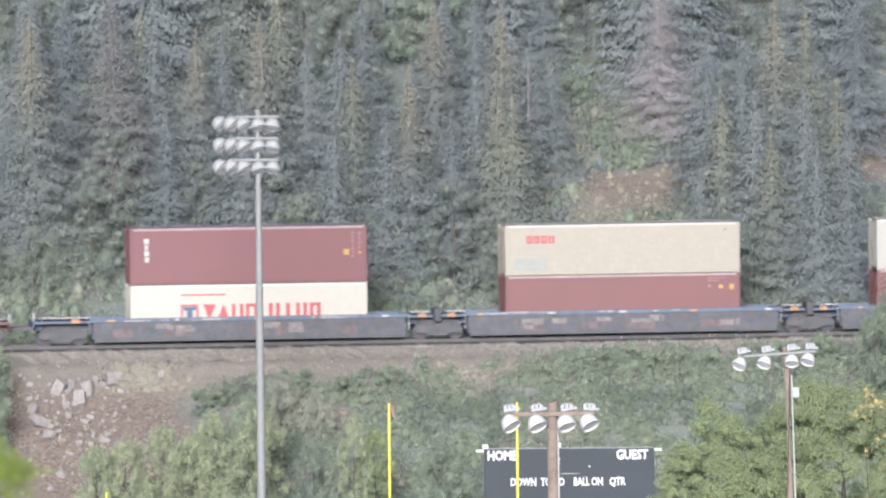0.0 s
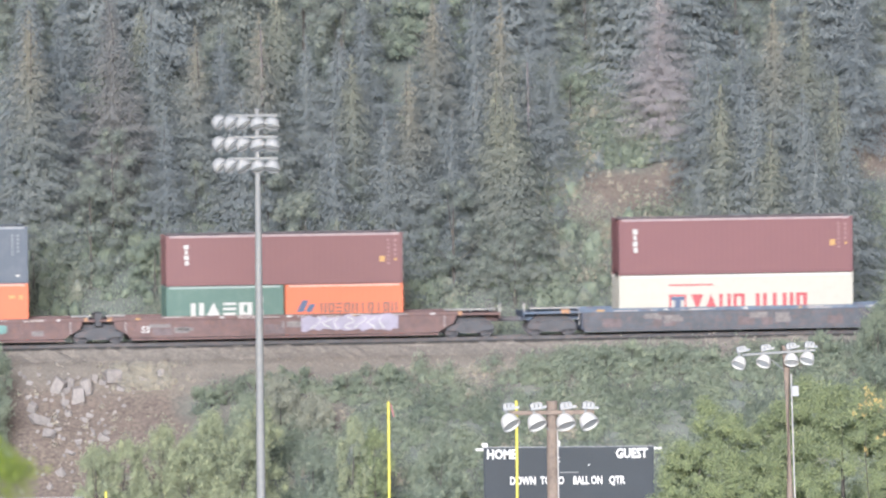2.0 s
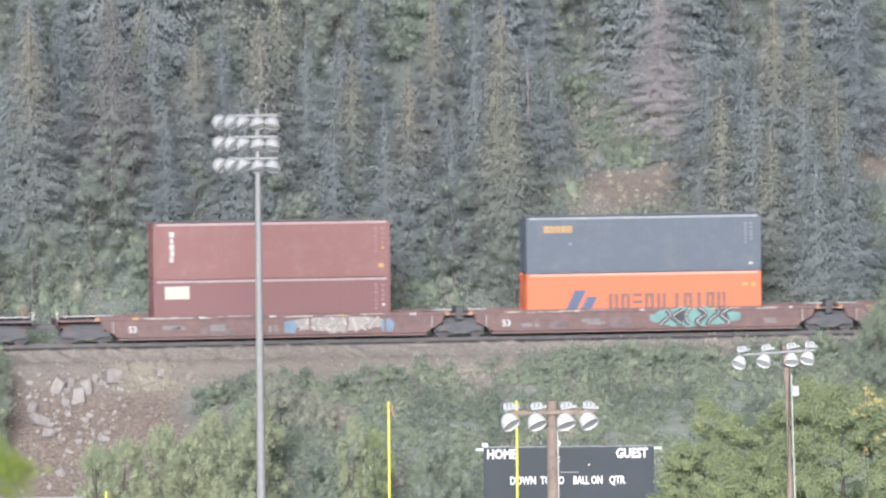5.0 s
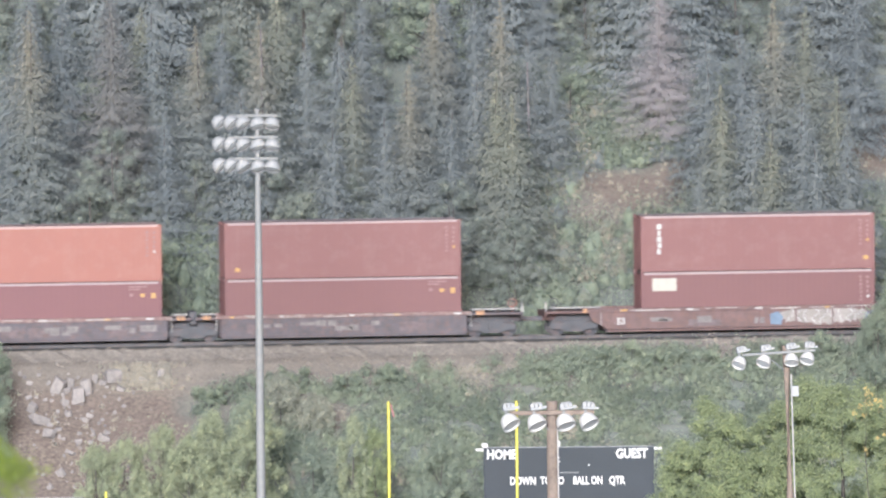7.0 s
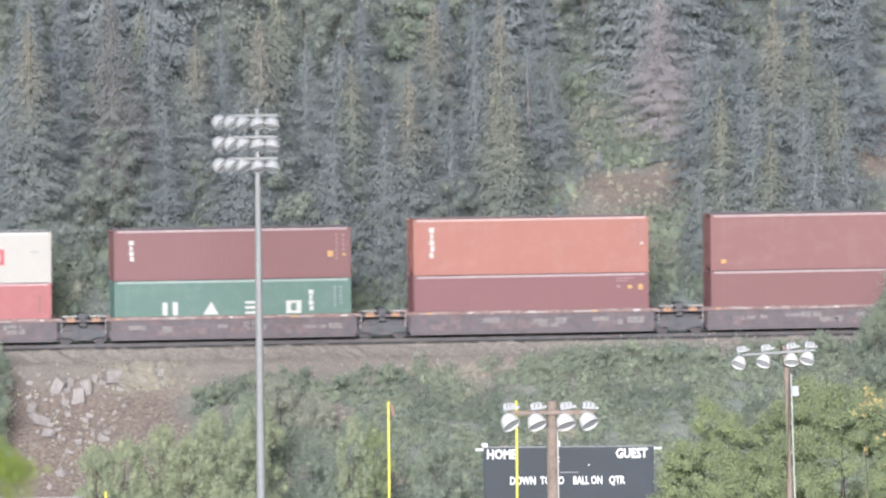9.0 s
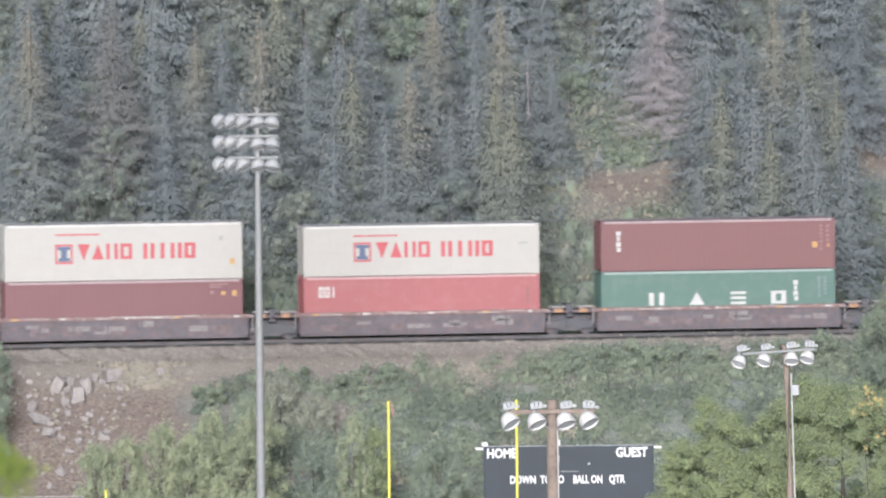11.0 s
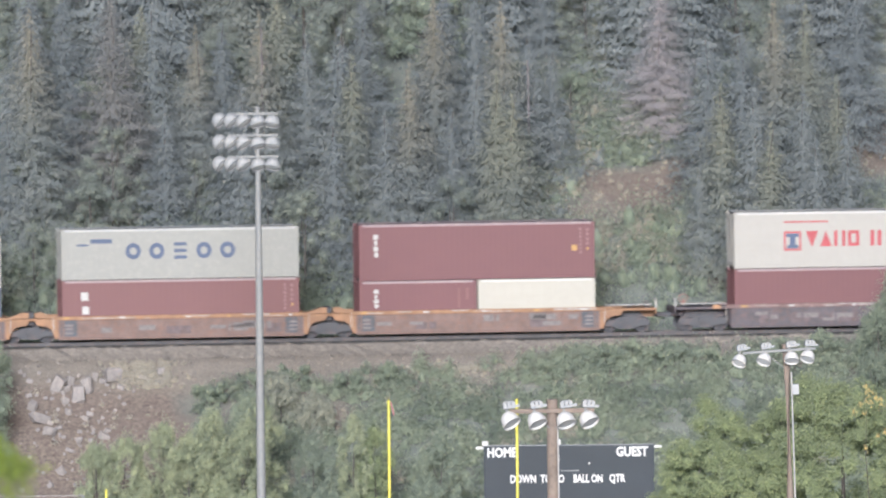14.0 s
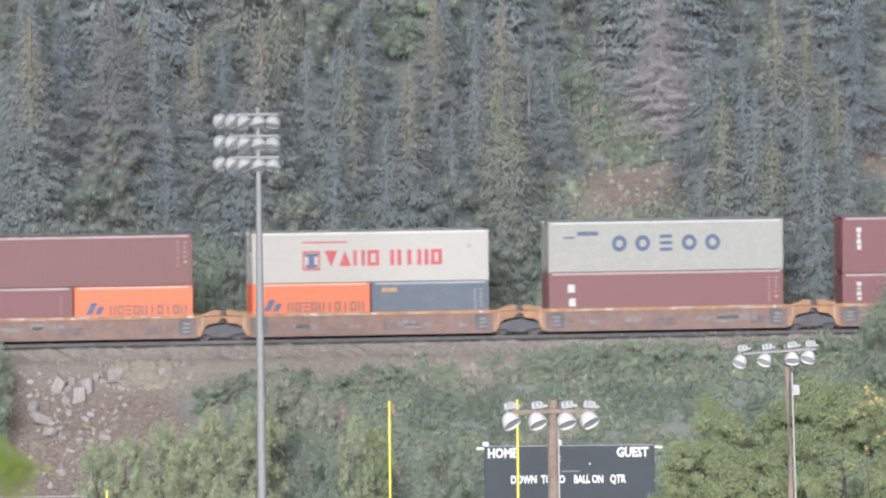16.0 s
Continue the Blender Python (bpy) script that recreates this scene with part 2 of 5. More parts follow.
def ground_material():
    """Soil, gravel and grass, by the distance from the track and by patches."""
    m = bpy.data.materials.new("soil_gravel_and_grass")
    m.use_nodes = True
    nt = m.node_tree
    bsdf = nt.nodes["Principled BSDF"]
    bsdf.inputs["Roughness"].default_value = 0.95
    at = nt.nodes.new("ShaderNodeTexCoord").outputs["Object"]
    cover = nt.nodes.new("ShaderNodeVertexColor")
    cover.layer_name = "cover"
    sep = nt.nodes.new("ShaderNodeSeparateColor")
    nt.links.new(cover.outputs[0], sep.inputs[0])

    def tex(size, detail=6):
        n = nt.nodes.new("ShaderNodeTexNoise")
        n.inputs["Scale"].default_value, n.inputs["Detail"].default_value = size, detail
        nt.links.new(at, n.inputs["Vector"])
        return n.outputs["Fac"]

    def two(fac, a, b):
        r = nt.nodes.new("ShaderNodeMapRange")
        r.inputs[1].default_value, r.inputs[2].default_value = .3, .7
        nt.links.new(fac, r.inputs[0])
        x = nt.nodes.new("ShaderNodeMix")
        x.data_type = "RGBA"
        for i, v in ((6, a), (7, b)):
            if isinstance(v, tuple):
                x.inputs[i].default_value = (*v, 1)
            else:
                nt.links.new(v, x.inputs[i])
        nt.links.new(r.outputs[0], x.inputs[0])
        return x.outputs[2]

    fine = tex(5, 8)
    soil = two(tex(.7), two(fine, (0.096, 0.072, 0.061), (0.174, 0.135, 0.113)), two(fine, (0.077, 0.057, 0.049), (0.204, 0.165, 0.131)))
    gravel = two(tex(1.1, 8), two(tex(12, 4), (0.120, 0.104, 0.088), (0.225, 0.192, 0.158)), two(tex(10, 4), (0.145, 0.126, 0.106), (0.280, 0.242, 0.200)))
    # Grass tones are raised for haze, in step with the leaf colours.
    green = two(tex(.35), two(fine, (0.105, 0.120, 0.110), (0.138, 0.152, 0.130)), two(fine, (0.128, 0.135, 0.117), (0.165, 0.165, 0.138)))
    for fac, b in ((sep.outputs[0], gravel), (sep.outputs[1], green)):
        x = nt.nodes.new("ShaderNodeMix")
        x.data_type = "RGBA"
        nt.links.new(fac, x.inputs[0])
        nt.links.new(soil, x.inputs[6])
        nt.links.new(b, x.inputs[7])
        soil = x.outputs[2]
    nt.links.new(soil, bsdf.inputs["Base Color"])
    b = nt.nodes.new("ShaderNodeBump")
    b.inputs["Strength"].default_value, b.inputs["Distance"].default_value = .6, .06
    nt.links.new(fine, b.inputs["Height"])
    nt.links.new(b.outputs[0], bsdf.inputs["Normal"])
    return m


# ---------------------------------------------------------------- mesh helpers
def part(name, bm, mat, parent=None, label=""):
    me = bpy.data.meshes.new(name)
    bm.normal_update()
    bm.to_mesh(me)
    bm.free()
    me.materials.append(mat)
    ob = new(name, me)
    ob.parent = parent
    if label:
        ob["label"] = label
    return ob


def again(name, ob, parent, m, mat=None):
    """Another part on the same mesh, or on a copy of it in another material."""
    me = ob.data
    if mat:
        me = me.copy()
        me.materials[0] = mat
    o = new(name, me)
    o.parent = parent
    o.matrix_basis = m
    return o


def base(name, label, category, group="", kind=""):
    return tagged(new(name), label, category, group, kind)


def box(bm, x0, x1, y0, y1, z0, z1, bevel=0.0):
    made = bmesh.ops.create_cube(bm, size=1)["verts"]
    for v in made:
        v.co = Vector((x0 if v.co.x < 0 else x1, y0 if v.co.y < 0 else y1, z0 if v.co.z < 0 else z1))
    if bevel:
        edges = list({e for v in made for e in v.link_edges})
        bmesh.ops.bevel(bm, geom=edges, offset=bevel, segments=1, affect="EDGES")
    return bm


def boxes(*rows, bevel=0.0):
    bm = bmesh.new()
    for r in rows:
        box(bm, *r, bevel=bevel)
    return bm


def prism(profile, y0, y1, bm=None):
    """A side outline of (x, z) points drawn out from y0 to y1."""
    bm = bm or bmesh.new()
    a = [bm.verts.new((x, y0, z)) for x, z in profile]
    b = [bm.verts.new((x, y1, z)) for x, z in profile]
    bm.faces.new(a)
    bm.faces.new(b[::-1])
    for i in range(len(a)):
        j = (i + 1) % len(a)
        bm.faces.new((a[j], a[i], b[i], b[j]))
    bmesh.ops.recalc_face_normals(bm, faces=bm.faces[:])
    return bm


def tube(bm, path, radii, sides=8):
    """A round limb along a path, capped."""
    rings = []
    for i, p in enumerate(path):
        p = Vector(p)
        d = Vector(path[min(i + 1, len(path) - 1)]) - Vector(path[max(i - 1, 0)])
        q = d.to_track_quat("Z", "Y")
        rings.append([bm.verts.new(p + q @ Vector((math.cos(k * math.tau / sides) * radii[i], math.sin(k * math.tau / sides) * radii[i], 0))) for k in range(sides)])
    for a, b in zip(rings, rings[1:]):
        for k in range(sides):
            bm.faces.new((a[k], a[(k + 1) % sides], b[(k + 1) % sides], b[k]))
    bm.faces.new(rings[0][::-1])
    bm.faces.new(rings[-1])
    return bm


def lathe(bm, profile, sides=16, at=Matrix()):
    """A turned shape from (radius, height) pairs."""
    rings = [[bm.verts.new(at @ Vector((r * math.cos(k * math.tau / sides), r * math.sin(k * math.tau / sides), z))) for k in range(sides)] for r, z in profile]
    for a, b in zip(rings, rings[1:]):
        for k in range(sides):
            bm.faces.new((a[k], a[(k + 1) % sides], b[(k + 1) % sides], b[k]))
    return bm


# ---------------------------------------------------------------- ground
def lines(lo, hi, step, grow, far_lo, far_hi):
    a = list(np.arange(lo, hi + 1e-6, step))
    w, x = step, hi
    while x < far_hi:
        w *= grow
        x += w
        a.append(x)
    w, x = step, lo
    while x > far_lo:
        w *= grow
        x -= w
        a.insert(0, x)
    return a


def bare_patch(s, n):
    """How bare the soil is: the slide of broken rock, the worn spots among the shrubs, the pale ledges on the hill."""
    k = 0.0
    for cs, cn, rs, rn, w in ((-20, 9, 7.5, 9, 1), (-15.4, 5.0, 2.4, 1.6, .9), (-7.3, 8.2, 1.8, 2.0, .8), (13.2, -18.9, 3.6, 2.0, .95), (15.6, -20.2, 1.8, 1.8, .9), (11.0, -16.8, 2.4, 1.4, .7), (26.5, -24.6, 2.2, 3.2, .95),
                              (17.5, -12.5, 2.0, 1.6, .7), (-6, 6.0, 14, 1.2, .4)):
        d = ((s - cs) / rs) ** 2 + ((n - cn) / rn) ** 2
        k = max(k, w * (1 - smooth(.5, 1.5, d + .7 * noise.noise((s * .4, n * .4, 7)))))
    return k


def make_ground():
    ss = lines(-34, 34, 0.8, 1.35, -3000, 3000)
    nn = lines(-62, 24, 0.8, 1.2, -3000, 3000)
    verts, cover = [], []
    for n in nn:
        for s in ss:
            p = AXIS + ALONG * s + ASIDE * n
            verts.append((p.x, p.y, ground_height(p.x, p.y)))
            wob = .35 * noise.noise((s * .25, n * .4, 2))
            bed = 1 - smooth(4.2, 6.6, abs(n) + wob * 2)
            grown = (1 - bed) * (1 - bare_patch(s, n))
            cover.append((bed, grown, 0, 1))
    w = len(ss)
    faces = [(j * w + i, (j + 1) * w + i, (j + 1) * w + i + 1, j * w + i + 1) for j in range(len(nn) - 1) for i in range(w - 1)]
    me = bpy.data.meshes.new("ground")
    me.from_pydata(verts, [], faces)
    me.update()
    layer = me.color_attributes.new("cover", "FLOAT_COLOR", "POINT")
    layer.data.foreach_set("color", np.array(cover, dtype=np.float32).ravel())
    me.polygons.foreach_set("use_smooth", [True] * len(me.polygons))
    me.materials.append(ground_material())
    ob = new("ground", me)
    if sum(p.normal.z for p in me.polygons) < 0:
        me.flip_normals()
    return tagged(ob, "sloping ground of gravel, reddish soil and dry grass", "ground", kind="structure")


make_ground()


def make_track():
    track = base("railway_track", "single railway track on a bed of grey gravel ballast", "railway track", kind="structure")
    track.matrix_basis = track_pose(0)
    rng = random.Random(3)
    bm = bmesh.new()
    # ballast shoulder with an uneven edge
    xs = np.concatenate([np.arange(-260, -30, 4), np.arange(-30, 30, .4), np.arange(30, 220, 4)])
    prof = [(-2.9, -.80), (-1.75, -.32), (-1.45, -.21), (-.6, -.19), (.6, -.19), (1.45, -.21), (1.75, -.34), (2.25, -.56), (2.9, -.80)]
    rows = [[bm.verts.new((x, -y + rng.uniform(-.07, .07), z + rng.uniform(-.035, .035))) for y, z in prof] for x in xs]
    for a, b in zip(rows, rows[1:]):
        for i in range(len(prof) - 1):
            bm.faces.new((a[i], b[i], b[i + 1], a[i + 1]))
    bmesh.ops.recalc_face_normals(bm, faces=bm.faces[:])
    gravel = material("grey_ballast_gravel", (.175, .152, .130), .95, vary=.35, scale=5, fine=16, bump=1.0, dirt=(.29, .255, .215), amount=.5)
    tagged(part("ballast", bm, gravel, track, "coarse grey ballast gravel"), kind="stuff")
    # The strip's dark colour puts in the train's shade over rails and sleeper ends.
    shade_dark = material("shade_darkened_ballast", (.052, .048, .047), .95, vary=.35, scale=5, fine=16, bump=.8, dirt=(.11, .095, .085), amount=.5)
    bm = bmesh.new()
    edge = [[bm.verts.new((x, y + rng.uniform(-.06, .06), z)) for y, z in ((-1.62, -.235), (-1.3, -.165), (1.3, -.165))] for x in xs]
    for a, b in zip(edge, edge[1:]):
        for i in range(2):
            bm.faces.new((a[i], b[i], b[i + 1], a[i + 1]))
    tagged(part("oily_ballast", bm, shade_dark, track, "dark gravel between and beside the rails, train's shade painted in"), kind="stuff")
    for y in (-.7525, .7525):
        part("rail", prism([(-260, 0), (220, 0), (220, -.17), (-260, -.17)], y - .037, y + .037), M["rail"], track, "worn steel rail")
    first = None
    for i in range(90):
        x = -24.5 + i * .54
        m = pose(x + rng.uniform(-.03, .03), rng.uniform(-.05, .05), -.17, 0, 0, rng.uniform(-1, 1))
        if first is None:
            first = part("sleeper", boxes((-.12, .12, -1.3, 1.3, -.16, -.01)), M["sleeper"], track)
            first.matrix_basis = m
        else:
            again("sleeper", first, track, m)


make_track()

# ---------------------------------------------------------------- the train
PX = 34.28


def travel(t):
    """Metres that the train has gone after t seconds; it slows a very little."""
    return (432.7 * t - 0.12 * t * t) / PX


MOVERS, WHEELS = [], []      # (thing, place along the track at the start, height over the rail), wheel sets


def corrugated(length, height, depth=.0015, pitch=.28):
    """A folded sheet standing in the xz plane, its outer folds at y = 0."""
    bm = bmesh.new()
    n = max(int(length / pitch), 1)
    step = length / n
    pts = []
    for i in range(n):
        x = i * step
        pts += [(x, 0), (x + step * .36, 0), (x + step * .5, depth), (x + step * .86, depth)]
    pts.append((length, 0))
    lo = [bm.verts.new((x, y, 0)) for x, y in pts]
    hi = [bm.verts.new((x, y, height)) for x, y in pts]
    for i in range(len(pts) - 1):
        bm.faces.new((lo[i], lo[i + 1], hi[i + 1], hi[i]))
    return bm


SHELLS = {}


def shell(length, height):
    """The meshes of one size of container, made once: name, bmesh mesh, place."""
    key = (length, height)
    if key in SHELLS:
        return SHELLS[key]
    h, w = length / 2, 1.219
    out = []

    def add(name, bm, m=Matrix()):
        me = bpy.data.meshes.new(name)
        bm.normal_update()
        bm.to_mesh(me)
        bm.free()
        me.materials.append(None)
        out.append((name, me, m))

    side = corrugated(length - .3, height - .28)
    add("side_wall", side, pose(-h + .15, -w + .006, .16))
    out.append(("side_wall", out[0][1], pose(h - .15, w - .006, .16, 0, 0, 180)))
    add("end_wall", corrugated(2.2, height - .28, .045, .25), pose(h - .02, -1.1, .16, 0, 0, 90))
    leaf = boxes((0, .05, 0, 1.09, .16, height - .13), (-.012, 0, .06, 1.03, .3, height * .45), (-.012, 0, .06, 1.03, height * .52, height - .25), bevel=.008)
    add("door", leaf, pose(-h + .03, -1.1, 0))
    out.append(("door", out[-1][1], pose(-h + .03, .01, 0)))
    bm = bmesh.new()
    for i in range(4):
        y = (-.85, -.35, .35, .85)[i]
        tube(bm, [(-h - .02, y, .14), (-h - .02, y, height - .12)], [.018, .018], 6)
        box(bm, -h - .05, -h - .01, y - .05, y + .22, .95, 1.0)
    add("lock_rod", bm)
    roof = corrugated(length - .16, 2.36, .025, .42)
    add("roof", roof, pose(-h + .08, 1.18, height + .012, 90))
    add("floor", boxes((-h + .05, h - .05, -w + .05, w - .05, .1, .16)))
    posts = boxes((0, .16, 0, .13, .12, height - .12), bevel=.012)
    box(posts, -.005, .178, -.004, .162, 0, .118)
    box(posts, -.005, .178, -.004, .162, height - .118, height)
    add("corner_post", posts, pose(-h, -w, 0))
    for x, y, r in ((h, w, 180),):
        out.append(("corner_post", out[-1][1], pose(x, y, 0, 0, 0, r)))
    p2 = boxes((-.16, 0, 0, .13, .12, height - .12), bevel=.012)
    box(p2, -.178, .005, -.004, .162, 0, .118)
    box(p2, -.178, .005, -.004, .162, height - .118, height)
    add("corner_post", p2, pose(h, -w, 0))
    out.append(("corner_post", out[-1][1], pose(-h, w, 0, 0, 0, 180)))
    add("top_rail", boxes((-h + .15, h - .15, 0, .06, height - .125, height - .005), bevel=.01), pose(0, -w, 0))
    out.append(("top_rail", out[-1][1], pose(0, w - .06, 0)))
    add("bottom_rail", boxes((-h + .15, h - .15, 0, .06, .02, .165), bevel=.01), pose(0, -w, 0))
    out.append(("bottom_rail", out[-1][1], pose(0, w - .06, 0)))
    SHELLS[key] = out
    return out


PAINTED = {}
ROOFS = {}


def top_lit_paint(colour):
    """Roof and top rail paint, paler because light from above is painted in."""
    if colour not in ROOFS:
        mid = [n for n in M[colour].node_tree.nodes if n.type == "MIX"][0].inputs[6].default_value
        ROOFS[colour] = material("sunlit_" + M[colour].name, tuple(c * .9 + .15 for c in mid[:3]), .8, vary=.08, scale=.5, dirt=DUST, amount=.3)
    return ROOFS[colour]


def ring(x0, x1, z0, z1, sides=20, weight=.27):
    """A flat oval ring on a container's side."""
    bm = bmesh.new()
    loops = []
    for y, k in ((-1.2195, 1), (-1.2235, 1), (-1.2235, 1 - 2 * weight), (-1.2195, 1 - 2 * weight)):
        loops.append([bm.verts.new(((x0 + x1) / 2 + math.cos(a * math.tau / sides) * (x1 - x0) / 2 * k, y, (z0 + z1) / 2 + math.sin(a * math.tau / sides) * (z1 - z0) / 2 * k)) for a in range(sides)])
    for a, b in zip(loops, loops[1:] + loops[:1]):
        for k in range(sides):
            bm.faces.new((a[k], a[(k + 1) % sides], b[(k + 1) % sides], b[k]))
    bmesh.ops.recalc_face_normals(bm, faces=bm.faces[:])
    return bm


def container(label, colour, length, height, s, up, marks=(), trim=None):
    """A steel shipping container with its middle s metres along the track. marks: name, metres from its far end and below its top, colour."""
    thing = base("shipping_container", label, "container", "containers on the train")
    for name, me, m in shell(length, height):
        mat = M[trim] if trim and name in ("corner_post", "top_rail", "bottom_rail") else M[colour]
        # Roof and top rail take the paler paint that stands for sunlight on them.
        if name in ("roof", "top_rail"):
            mat = top_lit_paint(colour)
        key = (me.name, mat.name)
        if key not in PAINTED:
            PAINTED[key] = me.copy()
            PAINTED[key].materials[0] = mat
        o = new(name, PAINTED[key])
        o.parent, o.matrix_basis = thing, m
    for name, x0, x1, d0, d1, mat in marks:
        proud = {"emblem_field": .002, "emblem_figure": .004}.get(name, 0)
        if name == "lettering_ring":
            part(name, ring(x0 - length / 2, x1 - length / 2, height - d1, height - d0), M[mat], thing)
            continue
        part(name, boxes((x0 - length / 2, x1 - length / 2, -1.2235 - proud, -1.2195, height - d1, height - d0)), M[mat], thing)
    MOVERS.append((thing, s, up))
    return thing


def strokes(name, x0, x1, d0, d1, shapes, mat, weight=.26):
    """A line of writing as plain shapes: o hollow block, p pair of bars, i single bar, w wedge, s stacked bars."""
    rows = []
    step = (x1 - x0) / len(shapes)
    for i, k in enumerate(shapes):
        a, b = x0 + i * step + step * .09, x0 + (i + 1) * step - step * .09
        t, h = (b - a) * weight, d1 - d0
        if k == "i":
            rows.append((name, (a + b - t) / 2, (a + b + t) / 2, d0, d1, mat))
        elif k in "po":
            rows += [(name, a, a + t, d0, d1, mat), (name, b - t, b, d0, d1, mat)]
            if k == "o":
                rows += [(name, a + t, b - t, d0, d0 + h * .2, mat), (name, a + t, b - t, d1 - h * .2, d1, mat)]
        elif k == "s":
            rows += [(name, a, b, d0 + h * q, d0 + h * (q + .2), mat) for q in (0, .4, .8)]
        elif k in "wt":                      # wedge or tent
            n = 7
            for q in range(n):
                half = (b - a) * .5 * ((1 - q / n) if k == "w" else (q + .6) / n)
                rows.append((name, (a + b) / 2 - half, (a + b) / 2 + half, d0 + h * q / n, d0 + h * (q + 1) / n, mat))
    return rows


def upright_writing(x, d0, d1, n=4, mat="lettering_white"):
    step = (d1 - d0) / n
    return [("lettering_bar", x + (.04 if i % 2 else 0), x + .24 - (.05 if i % 3 == 1 else 0), d0 + i * step + .02, d0 + (i + 1) * step - .03, mat) for i in range(n)]


def end_marks(length, tri=True, mat="yellow"):
    e = length
    rows = [("code_bar", e - .80 + .03 * (k % 2), e - .68, .32 + k * .2, .44 + k * .2, "code_pale") for k in range(7)]
    rows += [("code_bar", e - .44, e - .31 - .02 * (k % 2), .34 + k * .24, .48 + k * .24, "code_pale") for k in range(4)]
    rows.append(("code_bar", e - .42, e - .30, 1.32, 1.46, mat))
    if tri:
        rows.append(("warning_sticker", e - 1.2, e - .92, 1.2, 1.5, mat))
    return rows


def code_columns(a, b):
    """Two upright rows of small faded code marks."""
    return [("code_bar", a, a + .09, .4 + k * .16, .52 + k * .16, "code_grey") for k in range(7)] + [("code_bar", b, b + .12, .4 + k * .2, .52 + k * .2, "code_grey") for k in range(5)]


def low_marks(length):
    e = length
    return [("code_bar", e - 1.7, e - .75, .22, .29, "code_pale"), ("code_bar", e - 1.7, e - 1.1, .36, .42, "code_pale"), ("warning_sticker", e - 1.1, e - .88, .62, .8, "yellow"), ("warning_sticker", e - .55, e - .32, .58, .86, "yellow"),
            ("code_bar", e - 1.65, e - 1.5, .6, .75, "code_pale")]


def line_emblem(x=2.6, d=1.0):
    """A red and white square with a blue figure, and the red name beside it as bars."""
    return [("emblem", x, x + .9, d, d + 1.0, "lettering_red"), ("emblem_field", x + .1, x + .8, d + .1, d + .9, "white"), ("emblem_figure", x + .12, x + .78, d + .12, d + .3, "lettering_blue"),
            ("emblem_figure", x + .3, x + .6, d + .3, d + .7, "lettering_blue"), ("emblem_figure", x + .16, x + .74, d + .7, d + .88, "lettering_blue")] \
        + strokes("lettering_bar", x + 1.1, x + 4.0, d, d + .8, "wtpo", "lettering_red", .30) + strokes("lettering_bar", x + 4.45, x + 7.25, d, d + .8, "pipo", "lettering_red", .36) \
        + [("lettering_bar", x, x + 2.3, .48, .56, "lettering_red")]


def slanted_emblem(x, d, w, mat="lettering_blue"):
    rows = []
    for i in range(6):
        k = i / 6
        rows.append(("emblem_figure", x + w * (.34 - .3 * k), x + w * (.68 - .3 * k), d + w * .6 * k, d + w * .6 * (k + 1 / 6), mat))
        if i > 1:
            rows.append(("emblem_figure", x + w * (.80 - .3 * k), x + w * (1.12 - .3 * k), d + w * .6 * k, d + w * .6 * (k + 1 / 6), mat))
    return rows


STD, HC = 2.591, 2.896
FLOOR = 0.265


def stack(u):
    """The middle of a unit from its stack's leading edge in the plan."""
    return (u - 209 - 784) / PX


